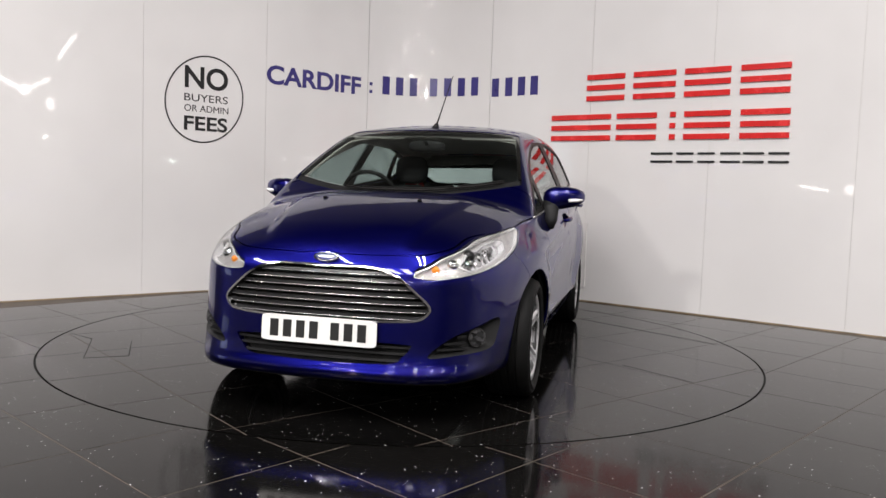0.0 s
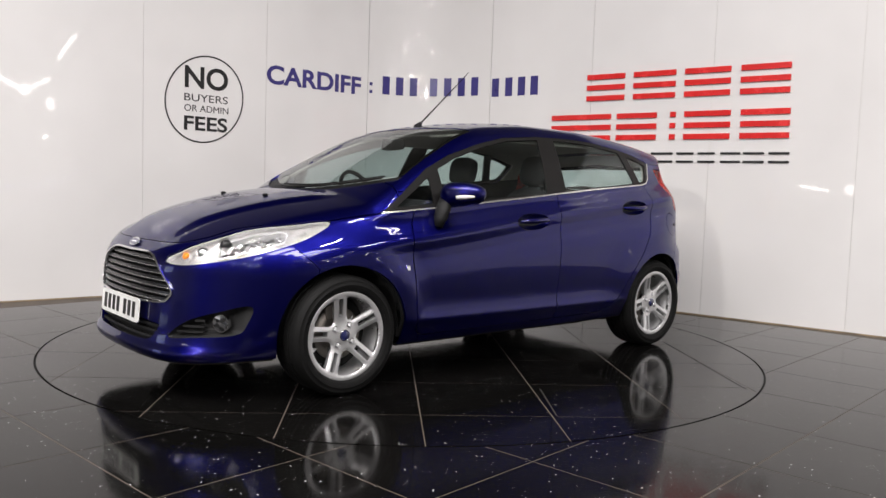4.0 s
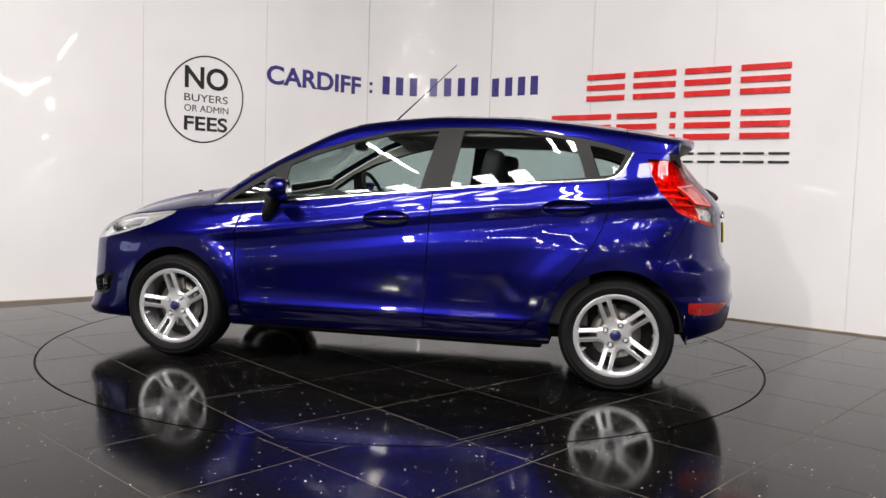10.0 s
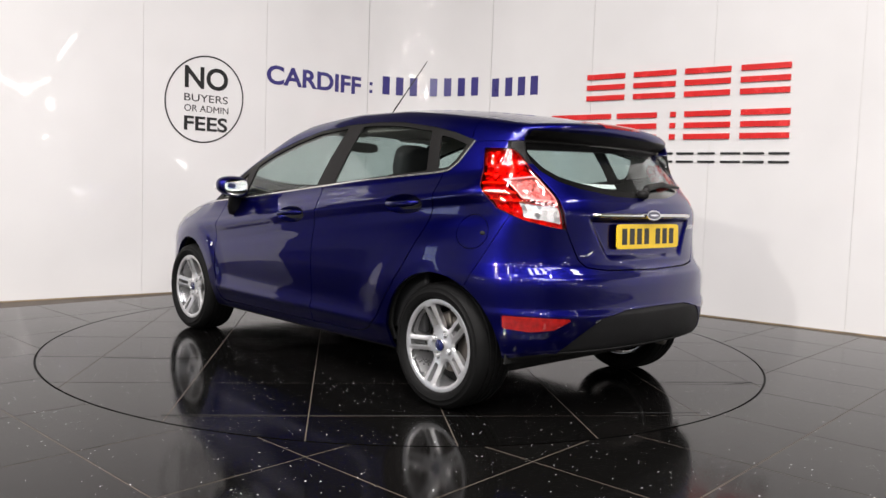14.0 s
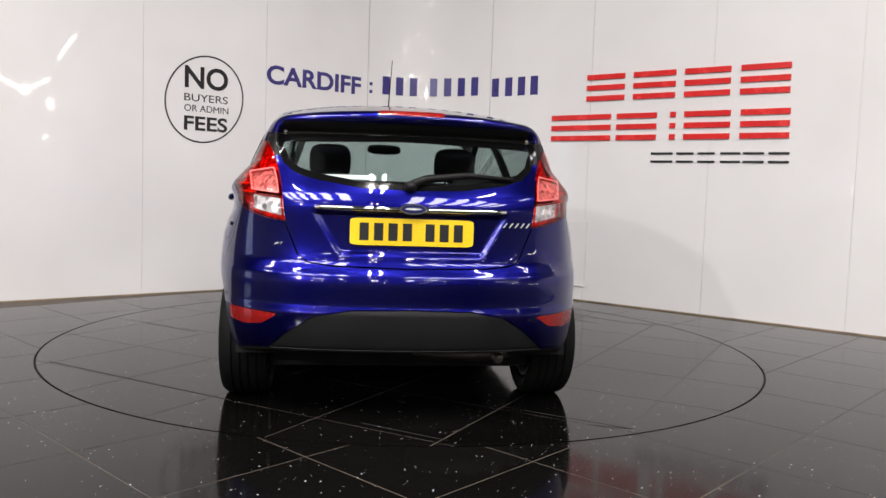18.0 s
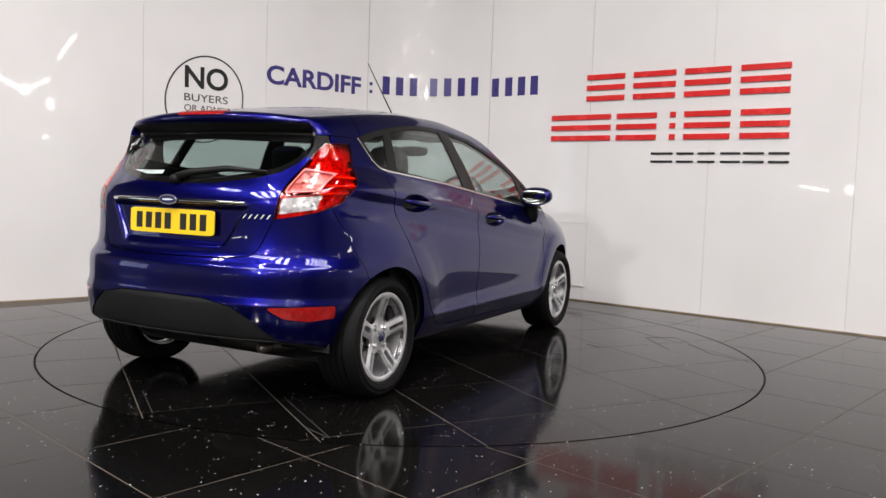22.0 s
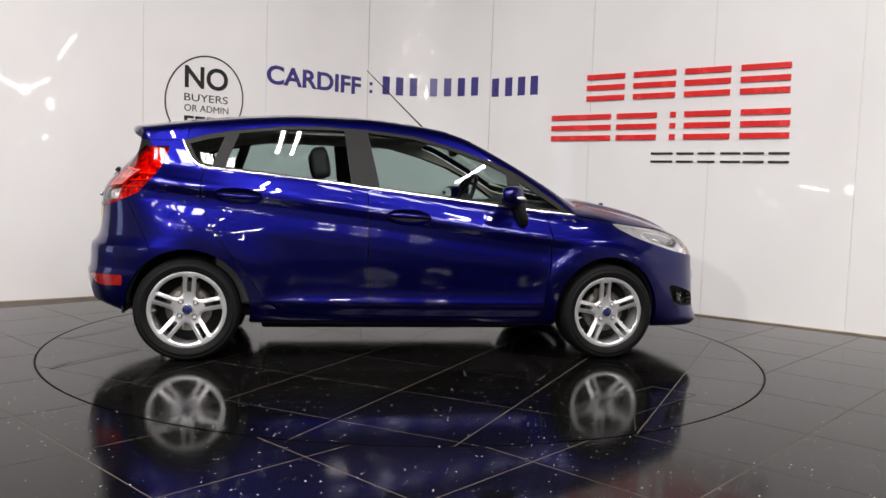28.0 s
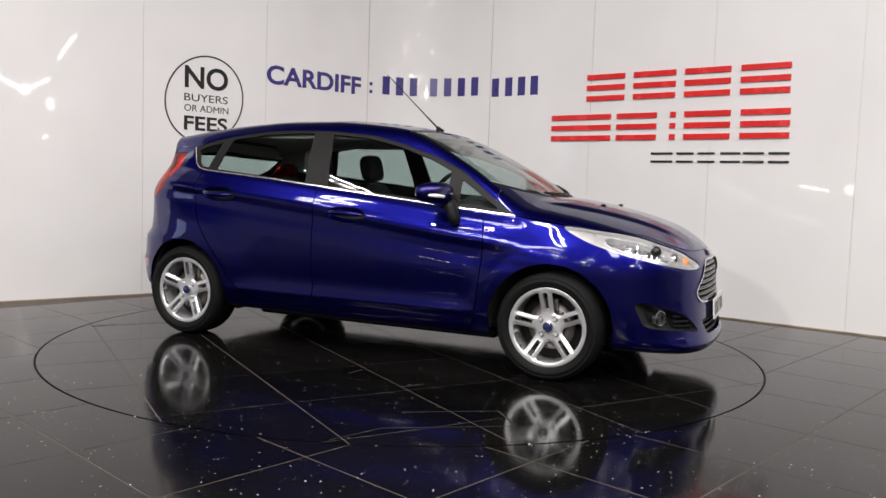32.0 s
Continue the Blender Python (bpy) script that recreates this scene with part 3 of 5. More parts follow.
def skin(pitch):
    """The zero surface of hull as triangles, with verts moved onto it and exact normals."""
    ax = [np.arange(-2.02, 2.16, pitch), np.arange(-0.96, 0.96 + pitch, pitch), np.arange(0.10, 1.53, pitch)]
    gx, gy, gz = np.meshgrid(*ax, indexing="ij")
    # Only blocks of the grid near the surface are worked out in full.
    b = 5
    mid = [np.array([x[min(i + b // 2, len(x) - 1)] for i in range(0, len(x), b)]) for x in ax]
    rough = hull(*np.meshgrid(*mid, indexing="ij"))
    for k in range(3):
        rough = np.repeat(rough, b, axis=k)
    f = rough[:gx.shape[0], :gx.shape[1], :gx.shape[2]].copy()
    near = np.abs(f) < pitch * b * 2.2
    f[near] = hull(gx[near], gy[near], gz[near])
    s = f < 0
    n = [k - 1 for k in s.shape]
    corner = [s[i:i + n[0], j:j + n[1], k:k + n[2]] for i in (0, 1) for j in (0, 1) for k in (0, 1)]
    count = sum(c.astype(np.int8) for c in corner)
    active = (count > 0) & (count < 8)
    where = np.argwhere(active)
    number = np.full(active.shape, -1)
    number[tuple(where.T)] = np.arange(len(where))
    v = np.stack([ax[k][0] + (where[:, k] + 0.5) * pitch for k in range(3)], 1)
    for _ in range(4):
        g = slope_of(*v.T)
        v = v - np.clip(hull(*v.T) / np.maximum((g * g).sum(1), 0.2), -pitch, pitch)[:, None] * g
    quads = []
    for axis in range(3):
        lo = [slice(1, -1)] * 3
        hi = [slice(1, -1)] * 3
        lo[axis], hi[axis] = slice(0, -1), slice(1, None)
        a, b = s[tuple(lo)], s[tuple(hi)]
        at = np.argwhere(a != b)
        for other in range(3):
            if other != axis:
                at[:, other] += 1
        flip = a[a != b]
        u, w = [(1, 2), (2, 0), (0, 1)][axis]
        ring = []
        for du, dw in ((-1, -1), (0, -1), (0, 0), (-1, 0)):
            c = at.copy()
            c[:, u] += du
            c[:, w] += dw
            ring.append(number[tuple(c.T)])
        q = np.stack(ring, 1)
        q[~flip] = q[~flip][:, ::-1]
        quads.append(q)
    q = np.concatenate(quads)
    d1 = np.linalg.norm(v[q[:, 0]] - v[q[:, 2]], axis=1)
    d2 = np.linalg.norm(v[q[:, 1]] - v[q[:, 3]], axis=1)
    q = np.where((d1 < d2)[:, None], q, np.roll(q, -1, axis=1))
    t = np.concatenate([q[:, [0, 1, 2]], q[:, [0, 2, 3]]])
    g = slope_of(*v.T)
    return v, t, g / np.maximum(np.linalg.norm(g, axis=1, keepdims=True), 1e-9)


# ---- the car's materials ----
def paint_material():
    """Deep blue metallic lacquer under clear coat."""
    m, n, l, b = nodes_of("blue_metallic_lacquer")
    flake = n.new("ShaderNodeTexVoronoi")
    flake.inputs["Scale"].default_value = 900
    l.new(noise_co(n), flake.inputs["Vector"])
    l.new(ramp(n, l, flake.outputs["Color"], [(0.2, (0.0030, 0.0032, 0.078)), (0.9, (0.0054, 0.0056, 0.142))]).outputs[0], b.inputs["Base Color"])
    b.inputs["Metallic"].default_value, b.inputs["Roughness"].default_value = 0.92, 0.31
    b.inputs["Coat Weight"].default_value, b.inputs["Coat IOR"].default_value = 1.0, 1.45
    b.inputs["Specular Tint"].default_value = (0.12, 0.12, 0.45, 1)
    dust = noise_node(n, l, 3.0, 5)
    l.new(ramp(n, l, dust.outputs["Fac"], [(0.35, [0.0] * 3), (0.8, [0.012] * 3)]).outputs[0], b.inputs["Coat Roughness"])
    return m


def pane_material(name, tint, ior=1.5, haze=0.0):
    """Clear pane: it lets light through with a tint and mirrors by its gloss."""
    m = bpy.data.materials.new(name)
    m.use_nodes = True
    n, l = m.node_tree.nodes, m.node_tree.links
    n.remove(n["Principled BSDF"])
    clear, gloss, mix, facing = (n.new("ShaderNode" + k) for k in ("BsdfTransparent", "BsdfGlossy", "MixShader", "LayerWeight"))
    clear.inputs[0].default_value = (*tint, 1)
    gloss.inputs["Roughness"].default_value = haze
    facing.inputs[0].default_value = 0.5
    power, scale = n.new("ShaderNodeMath"), n.new("ShaderNodeMath")
    power.operation, power.inputs[1].default_value = "POWER", 5.0
    base = ((ior - 1) / (ior + 1)) ** 2
    scale.operation, scale.inputs[1].default_value, scale.inputs[2].default_value = "MULTIPLY_ADD", 1 - base, base
    l.new(facing.outputs["Facing"], power.inputs[0]), l.new(power.outputs[0], scale.inputs[0])
    l.new(scale.outputs[0], mix.inputs[0]), l.new(clear.outputs[0], mix.inputs[1]), l.new(gloss.outputs[0], mix.inputs[2])
    l.new(mix.outputs[0], n["Material Output"].inputs[0])
    return m


PAINT = paint_material()
GLASS = pane_material("tinted_car_glass", (0.80, 0.86, 0.85))
LENS = pane_material("clear_lamp_lens", (0.93, 0.93, 0.93))
RED_LENS = pane_material("red_lamp_lens", (0.92, 0.16, 0.12), 1.55, 0.0)
TRIM = plain("satin_black_trim", (0.0075, 0.007, 0.0068), 0.46, vary=0.15, ior=1.27)
GLOSS_BLACK = plain("black_glass_border", (0.004, 0.004, 0.004), 0.08)
PLASTIC = plain("grained_black_plastic", (0.008, 0.008, 0.0085), 0.55, bump=0.4, bump_scale=500, ior=1.32)
RUBBER = plain("tyre_rubber", (0.006, 0.006, 0.006), 0.62, vary=0.3, bump=0.25, bump_scale=260, ior=1.22)
CHROME = plain("polished_chrome", (0.72, 0.72, 0.73), 0.08, metal=1.0, vary=0.03)
SMOKED = plain("smoked_black_slat", (0.007, 0.007, 0.008), 0.3, vary=0.05)
ALLOY = plain("silver_alloy", (0.66, 0.66, 0.67), 0.3, metal=0.7, coat=0.3, vary=0.06)
SILVER = plain("bright_lamp_silver", (0.86, 0.86, 0.87), 0.22, metal=0.55, vary=0.12, scale=45)
IRON = plain("brake_iron", (0.22, 0.20, 0.18), 0.45, metal=0.9, vary=0.3)
INNER = plain("black_inner_body", (0.006, 0.006, 0.006), 0.9)
CLOTH = plain("charcoal_seat_cloth", (0.035, 0.034, 0.036), 0.9, vary=0.25, bump=0.6, bump_scale=400)
CABIN = plain("dark_cabin_plastic", (0.028, 0.028, 0.03), 0.6, bump=0.3, bump_scale=420)
LINING = plain("grey_headlining", (0.55, 0.51, 0.46), 0.9)
AMBER = plain("amber_bulb", (0.85, 0.26, 0.02), 0.25, coat=0.6)
RED_PLASTIC = plain("red_reflector", (0.25, 0.006, 0.006), 0.22, coat=0.8, vary=0.4, scale=60)
LAMP_WHITE = plain("pale_lamp_inside", (0.85, 0.80, 0.80), 0.2, vary=0.2, scale=60)
PLATE_WHITE = plain("white_plate", (0.80, 0.80, 0.78), 0.35)
PLATE_YELLOW = plain("yellow_plate", (0.80, 0.54, 0.012), 0.35)
PLATE_INK = plain("black_plate_ink", (0.012, 0.012, 0.012), 0.4)
BADGE_BLUE = plain("blue_enamel", (0.012, 0.016, 0.075), 0.15, coat=1.0)
PAPER = plain("pale_sticker", (0.75, 0.76, 0.74), 0.5)
BRIGHT = plain("satin_bright_strip", (0.58, 0.57, 0.57), 0.2, metal=0.85, vary=0.05)


def facet_material(name, colour, scale, tilt, metal):
    """Moulded lamp reflector: small facets that each lean their own way."""
    m, n, l, b = nodes_of(name)
    cell = n.new("ShaderNodeTexVoronoi")
    cell.inputs["Scale"].default_value = scale
    l.new(noise_co(n), cell.inputs["Vector"])
    off, lean, total, unit, geo = (n.new("ShaderNode" + k) for k in ("VectorMath", "VectorMath", "VectorMath", "VectorMath", "NewGeometry"))
    off.operation, lean.operation, total.operation, unit.operation = "SUBTRACT", "SCALE", "ADD", "NORMALIZE"
    off.inputs[1].default_value, lean.inputs["Scale"].default_value = (0.5, 0.5, 0.5), tilt
    l.new(cell.outputs["Color"], off.inputs[0]), l.new(off.outputs[0], lean.inputs[0])
    l.new(lean.outputs[0], total.inputs[0]), l.new(geo.outputs["Normal"], total.inputs[1])
    l.new(total.outputs[0], unit.inputs[0]), l.new(unit.outputs[0], b.inputs["Normal"])
    sep = n.new("ShaderNodeSeparateColor")
    l.new(cell.outputs["Color"], sep.inputs[0])
    l.new(ramp(n, l, sep.outputs[0], [(0.0, [c * 0.3 for c in colour]), (0.7, colour), (1.0, colour)]).outputs[0], b.inputs["Base Color"])
    b.inputs["Metallic"].default_value, b.inputs["Roughness"].default_value = metal, 0.16
    return m


FACETS = facet_material("faceted_lamp_reflector", (0.88, 0.88, 0.90), 62.0, 1.3, 0.9)
PALE_FACETS = facet_material("faceted_pale_reflector", (0.90, 0.89, 0.89), 44.0, 0.8, 0.15)
FLUTES = plain("fluted_pale_silver", (0.40, 0.39, 0.385), 0.3, metal=0.4, vary=0.2, scale=28, bump=0.9, bump_scale=120)
FOG_GLASS = facet_material("fog_lamp_glass", (0.10, 0.10, 0.105), 60.0, 0.6, 0.6)
PINK_LINE = plain("pink_lens_line", (0.62, 0.13, 0.12), 0.3)
PINK_FACETS = facet_material("faceted_pink_lamp", (0.80, 0.17, 0.15), 60.0, 0.5, 0.1)
RED_FACETS = facet_material("faceted_red_lamp", (0.62, 0.035, 0.03), 60.0, 0.7, 0.1)
MIRROR = plain("mirror_glass", (0.85, 0.86, 0.86), 0.02, metal=1.0, vary=0.01)


# ---- cutting the car's skin into its panels ----
def sd_poly(px, py, poly):
    """Signed distance to a closed polygon, below zero inside."""
    p = np.asarray(poly, float)
    best = np.full(px.shape, 1e9)
    inside = np.zeros(px.shape, bool)
    for (ax, ay), (bx, by) in zip(p, np.roll(p, -1, axis=0)):
        ex, ey, wx, wy = bx - ax, by - ay, px - ax, py - ay
        k = np.clip((wx * ex + wy * ey) / (ex * ex + ey * ey + 1e-12), 0, 1)
        best = np.minimum(best, (wx - ex * k) ** 2 + (wy - ey * k) ** 2)
        if by != ay:
            inside ^= ((ay > py) != (by > py)) & (px < ex * (py - ay) / (by - ay) + ax)
    return np.where(inside, -1, 1) * np.sqrt(best)


def rounded(points, steps=6):
    """A closed smooth line through the points."""
    p = np.asarray(points, float)
    out = []
    for i in range(len(p)):
        a, b, c, d = p[i - 1], p[i], p[(i + 1) % len(p)], p[(i + 2) % len(p)]
        for k in range(steps):
            s = k / steps
            out.append(0.5 * (2 * b + (c - a) * s + (2 * a - 5 * b + 4 * c - d) * s * s + (3 * b - a - 3 * c + d) * s ** 3))
    return np.array(out)


def both_sides(points):
    """Closes an outline given for y > 0, from the middle to the middle, with its mirror image."""
    return list(points) + [(-a, b) for a, b in points[::-1] if a > 1e-6]


def side_view(poly, least=0.35):
    return lambda v: np.maximum(sd_poly(v[:, 0], v[:, 2], poly), least - np.abs(v[:, 1]))


def end_view(poly, front=True, reach=1.3):
    return lambda v: np.maximum(sd_poly(np.abs(v[:, 1]) if min(q[0] for q in poly) >= 0 else v[:, 1], v[:, 2], poly), reach - v[:, 0] if front else v[:, 0] + reach)


def cut(mesh, region, gap=0.0):
    """Takes the region out of a mesh; a strip of width gap is lost round it. Returns what is inside and the rest."""
    inside = split(mesh, region(mesh[0]))[0]
    return inside, split(mesh, region(mesh[0]) - gap)[1]


def half(mesh, sign):
    return split(mesh, -sign * mesh[0][:, 1])[0]


def lifted(mesh, amount):
    """Moves a sheet out along its normals, by a number or one number a vert."""
    v, t, nn = mesh
    return v + nn * np.asarray(amount).reshape(-1, 1), t, nn


def reshaded(mesh):
    """The same sheet with normals that follow its new shape."""
    v, t, nn = mesh
    fn = np.cross(v[t[:, 1]] - v[t[:, 0]], v[t[:, 2]] - v[t[:, 0]])
    vn = np.zeros_like(v)
    for k in range(3):
        np.add.at(vn, t[:, k], fn)
    return v, t, vn / np.maximum(np.linalg.norm(vn, axis=1, keepdims=True), 1e-12)


def panel(name, mesh, material, parent, label="", depth=0.010):
    v, t, nn = thicken(mesh, depth)
    return arrays(name, v, t, material, parent, label, normals=nn)


def pane(name, mesh, material, parent, label="", depth=0.004):
    ob = panel(name, mesh, material, parent, label, depth)
    ob.visible_shadow = False
    return ob


def on_skin(x, y, z, axis):
    """The point of the skin next to a guess, found along one axis."""
    p = np.array([[x, y, z]], float)
    e = np.eye(3)[axis] * 1e-3
    for _ in range(9):
        d, up = hull(*np.concatenate([p, p + e]).T)
        g = (up - d) / 1e-3
        p[0, axis] -= d / (g if abs(g) > 0.15 else math.copysign(0.15, g))
    g = slope_of(*p.T)[0]
    return Vector(p[0]), Vector(g).normalized()


def seat_on(p, normal, up=(0, 0, 1)):
    """A frame at p: local y points into the skin, local z up along it."""
    n = -Vector(normal)
    z = (Vector(up) - n * Vector(up).dot(n)).normalized()
    x = n.cross(z)
    return Matrix(((x[0], n[0], z[0], p[0]), (x[1], n[1], z[1], p[1]), (x[2], n[2], z[2], p[2]), (0, 0, 0, 1)))


def oval(a, b, segs=32, power=2.0):
    out = []
    for k in range(segs):
        c, s = math.cos(2 * math.pi * k / segs), math.sin(2 * math.pi * k / segs)
        out.append((a * math.copysign(abs(c) ** (2 / power), c), b * math.copysign(abs(s) ** (2 / power), s)))
    return out


def strip(points, radius, bm=None, segs=8, flat=1.0):
    """A bent rod along points."""
    bm = bm or bmesh.new()
    rings = []
    pts = [Vector(p) for p in points]
    for i, p in enumerate(pts):
        d = (pts[min(i + 1, len(pts) - 1)] - pts[max(i - 1, 0)]).normalized()
        q = d.to_track_quat("Z", "Y").to_matrix()
        r = radius[i] if isinstance(radius, (list, tuple)) else radius
        rings.append([bm.verts.new(p + q @ Vector((r * math.cos(2 * math.pi * k / segs), flat * r * math.sin(2 * math.pi * k / segs), 0))) for k in range(segs)])
    for a, b in zip(rings, rings[1:]):
        for k in range(segs):
            bm.faces.new((a[k], a[(k + 1) % segs], b[(k + 1) % segs], b[k]))
    bm.faces.new(rings[0][::-1]), bm.faces.new(rings[-1])
    bmesh.ops.recalc_face_normals(bm, faces=bm.faces)
    return bm


def blob(centre, size, power=3.0, segs=28, rings=16):
    """A rounded box, a superellipsoid of the given half sizes."""
    bm = bmesh.new()
    bmesh.ops.create_uvsphere(bm, u_segments=segs, v_segments=rings, radius=1)
    for v in bm.verts:
        k = sum(abs(c) ** power for c in v.co) ** (-1 / power)
        v.co = Vector([c * k * s + o for c, s, o in zip(v.co, size, centre)])
    return bm


car = new("car")
tagged(car, "glossy dark blue five door hatchback car parked on the turntable", "car")
BODY = skin(0.0105)


def wheel_arch(v):
    r = np.minimum(np.hypot(v[:, 0] - HUB_X, v[:, 2] - HUB_Z), np.hypot(v[:, 0] + HUB_X, v[:, 2] - HUB_Z))
    return np.maximum(r - ARCH_R, 0.45 - np.abs(v[:, 1]))


under, BODY = cut(BODY, lambda v: np.maximum(v[:, 2] - KEEL(v[:, 0]) - 0.012, v[:, 2] - 0.345))
BODY = cut(BODY, wheel_arch)[1]
under = cut(under, lambda v: np.maximum(np.minimum(np.abs(v[:, 0] - HUB_X), np.abs(v[:, 0] + HUB_X)) - ARCH_R, 0.45 - np.abs(v[:, 1])))[1]
panel("underbody", under, INNER, car, "matt black underbody")

# Windows of the flanks.
DLO = [(1.015, 0.887), (0.58, 0.926), (0.0, 0.985), (-0.58, 1.046), (-1.14, 1.093), (-1.20, 1.105), (-1.24, 1.14), (-1.292, 1.243), (-1.15, 1.284), (-1.0, 1.314), (-0.73, 1.350),
       (-0.50, 1.359), (-0.25, 1.354), (0.04, 1.328), (0.25, 1.278), (0.50, 1.200), (0.68, 1.118)]
FRONT_PANE = [(0.605, 0.940), (-0.180, 1.009), (-0.245, 1.335), (0.02, 1.310), (0.24, 1.258), (0.46, 1.185), (0.600, 1.120)]
REAR_PANE = [(-0.345, 1.028), (-1.055, 1.098), (-1.035, 1.16), (-0.985, 1.295), (-0.72, 1.330), (-0.50, 1.340), (-0.385, 1.338)]
BACK_PANE = [(-1.125, 1.108), (-1.185, 1.115), (-1.215, 1.145), (-1.255, 1.222), (-1.15, 1.255), (-1.065, 1.272)]
FORE_PANE = [(0.93, 0.912), (0.685, 0.935), (0.675, 1.075)]
dlo_mesh, BODY = cut(BODY, side_view(DLO))
tips = lambda v: v[:, 2] - (1.240 - 0.1535 * (v[:, 0] + 1.29))
chrome, BODY = cut(BODY, lambda v: np.maximum(np.maximum(sd_poly(v[:, 0], v[:, 2], DLO) - 0.0085, tips(v)), 0.35 - np.abs(v[:, 1])))
panes = {}
for name, poly in (("front_side_window", FRONT_PANE), ("rear_side_window", REAR_PANE), ("rear_quarter_window", BACK_PANE), ("front_quarter_window", FORE_PANE)):
    panes[name], dlo_mesh = cut(dlo_mesh, side_view(poly))
for s in (1, -1):
    panel("window_frame", half(lifted(dlo_mesh, -0.002), s), TRIM, car, "satin black window surrounds and door pillars")
    panel("belt_moulding", half(lifted(chrome, 0.003), s), BRIGHT, car, "chrome strip under the side windows", 0.014)
    for name, mesh in panes.items():
        pane(name, half(lifted(mesh, -0.007), s), GLASS, car, "lightly tinted glass")

# Windscreen, cowl and bonnet.
wind = lambda v: np.maximum.reduce([0.31 - 0.20 * v[:, 1] ** 2 - v[:, 0], v[:, 0] - 1.125 + 0.60 * v[:, 1] ** 2, np.abs(v[:, 1]) - 0.548 - 0.195 * (v[:, 0] - 0.25), 0.9 - v[:, 2]])
screen, BODY = cut(BODY, wind)
cowl, screen = cut(screen, lambda v: 1.065 - 0.60 * v[:, 1] ** 2 - v[:, 0])
border, screen = cut(screen, lambda v: -0.022 - wind(v))
pane("windscreen", lifted(screen, -0.003), GLASS, car, "clear raked windscreen")
panel("windscreen_seal", lifted(border, -0.003), GLOSS_BLACK, car, "black border of the windscreen", 0.008)
panel("cowl", lifted(cowl, -0.012), PLASTIC, car, "black plastic scuttle below the windscreen")
LINE = curve((0.85, 0.93), (0.93, 0.90), (1.0, 0.886), (1.2, 0.858), (1.34, 0.836), (1.5, 0.822), (1.67, 0.800), (1.85, 0.742), (1.925, 0.718), (1.99, 0.714))

# Lamps.
HEAD = rounded([(1.970, 0.645), (1.925, 0.686), (1.853, 0.731), (1.67, 0.794), (1.5, 0.817), (1.29, 0.837), (1.41, 0.768), (1.55, 0.720), (1.70, 0.680), (1.88, 0.641), (1.95, 0.629)], 4)
INSET = [(1.535, 0.752), (1.70, 0.702), (1.835, 0.668), (1.862, 0.690), (1.80, 0.736), (1.66, 0.779), (1.53, 0.797), (1.505, 0.785)]
head, BODY = cut(BODY, side_view(HEAD, 0.395), 0.003)
inner_edge = curve((0.80, 0.530), (0.86, 0.538), (1.0, 0.556), (1.10, 0.585), (1.15, 0.605), (1.2, 0.632), (1.3, 0.66))
TAIL_OUT = [(-1.365, 1.203), (-1.395, 1.11), (-1.435, 1.035), (-1.525, 0.938), (-1.63, 0.892), (-1.745, 0.852), (-2.05, 0.845), (-2.05, 1.21), (-1.5, 1.20)]
tail, BODY = cut(BODY, lambda v: np.maximum(sd_poly(v[:, 0], v[:, 2], TAIL_OUT), inner_edge(v[:, 2]) - np.abs(v[:, 1])), 0.003)

# Rear window, spoiler, tailgate.
PANE = both_sides([(0, 1.247), (0.575, 1.232), (0.592, 1.19), (0.555, 1.105), (0.50, 1.060), (0.414, 1.033), (0.218, 1.003), (0, 0.997)][::-1])
rear_region = end_view(PANE, False, 1.36)
rear_pane, BODY = cut(BODY, rear_region)
rear_edge, rear_pane = cut(rear_pane, lambda v: -0.03 - rear_region(v))
pane("rear_window", lifted(rear_pane, -0.003), GLASS, car, "dark tinted rear window")
panel("rear_window_border", lifted(rear_edge, -0.002), GLOSS_BLACK, car, "black border of the rear window", 0.006)
spoiler, BODY = cut(BODY, lambda v: np.maximum(v[:, 0] + 1.265 - 0.10 * (v[:, 2] - 1.3), 1.238 - v[:, 2]), 0.003)
brake, spoiler = cut(spoiler, lambda v: np.maximum.reduce([np.abs(v[:, 1]) - 0.145, np.abs(v[:, 2] - 1.336) - 0.012, v[:, 0] + 1.5]))
under_lip, spoiler = cut(spoiler, lambda v: np.maximum(v[:, 2] - 1.288, np.abs(v[:, 1]) - 0.555))
panel("spoiler_underside", under_lip, TRIM, car, "black underside of the roof spoiler")
panel("spoiler", spoiler, PAINT, car, "blue roof spoiler")
panel("brake_light", lifted(brake, 0.003), RED_PLASTIC, car, "red high level brake light")
GATE = both_sides([(0, 0.672), (0.33, 0.677), (0.44, 0.690), (0.475, 0.72), (0.505, 0.79), (0.530, 0.85), (0.560, 1.0), (0.60, 1.12), (0.64, 1.2), (0.62, 1.26), (0, 1.26)])
gate, BODY = cut(BODY, end_view(GATE, False, 1.36), 0.006)
corner, gate = cut(gate, lambda v: 1.135 - v[:, 2])
for s in (1, -1):
    panel("rear_window_corner", half(lifted(corner, -0.001), s), TRIM, car, "black corner beside the rear window", 0.008)
panel("tailgate", gate, PAINT, car, "blue tailgate")
line = []
for y in np.linspace(-0.405, 0.405, 19):
    p, n = on_skin(-1.80, y, 0.917, 0)
    line.append(p + n * 0.004)
part("tailgate_bar", strip(line, [0.010] + [0.0115] * 17 + [0.010], segs=14), CHROME, car, "chrome bar across the tailgate", True)

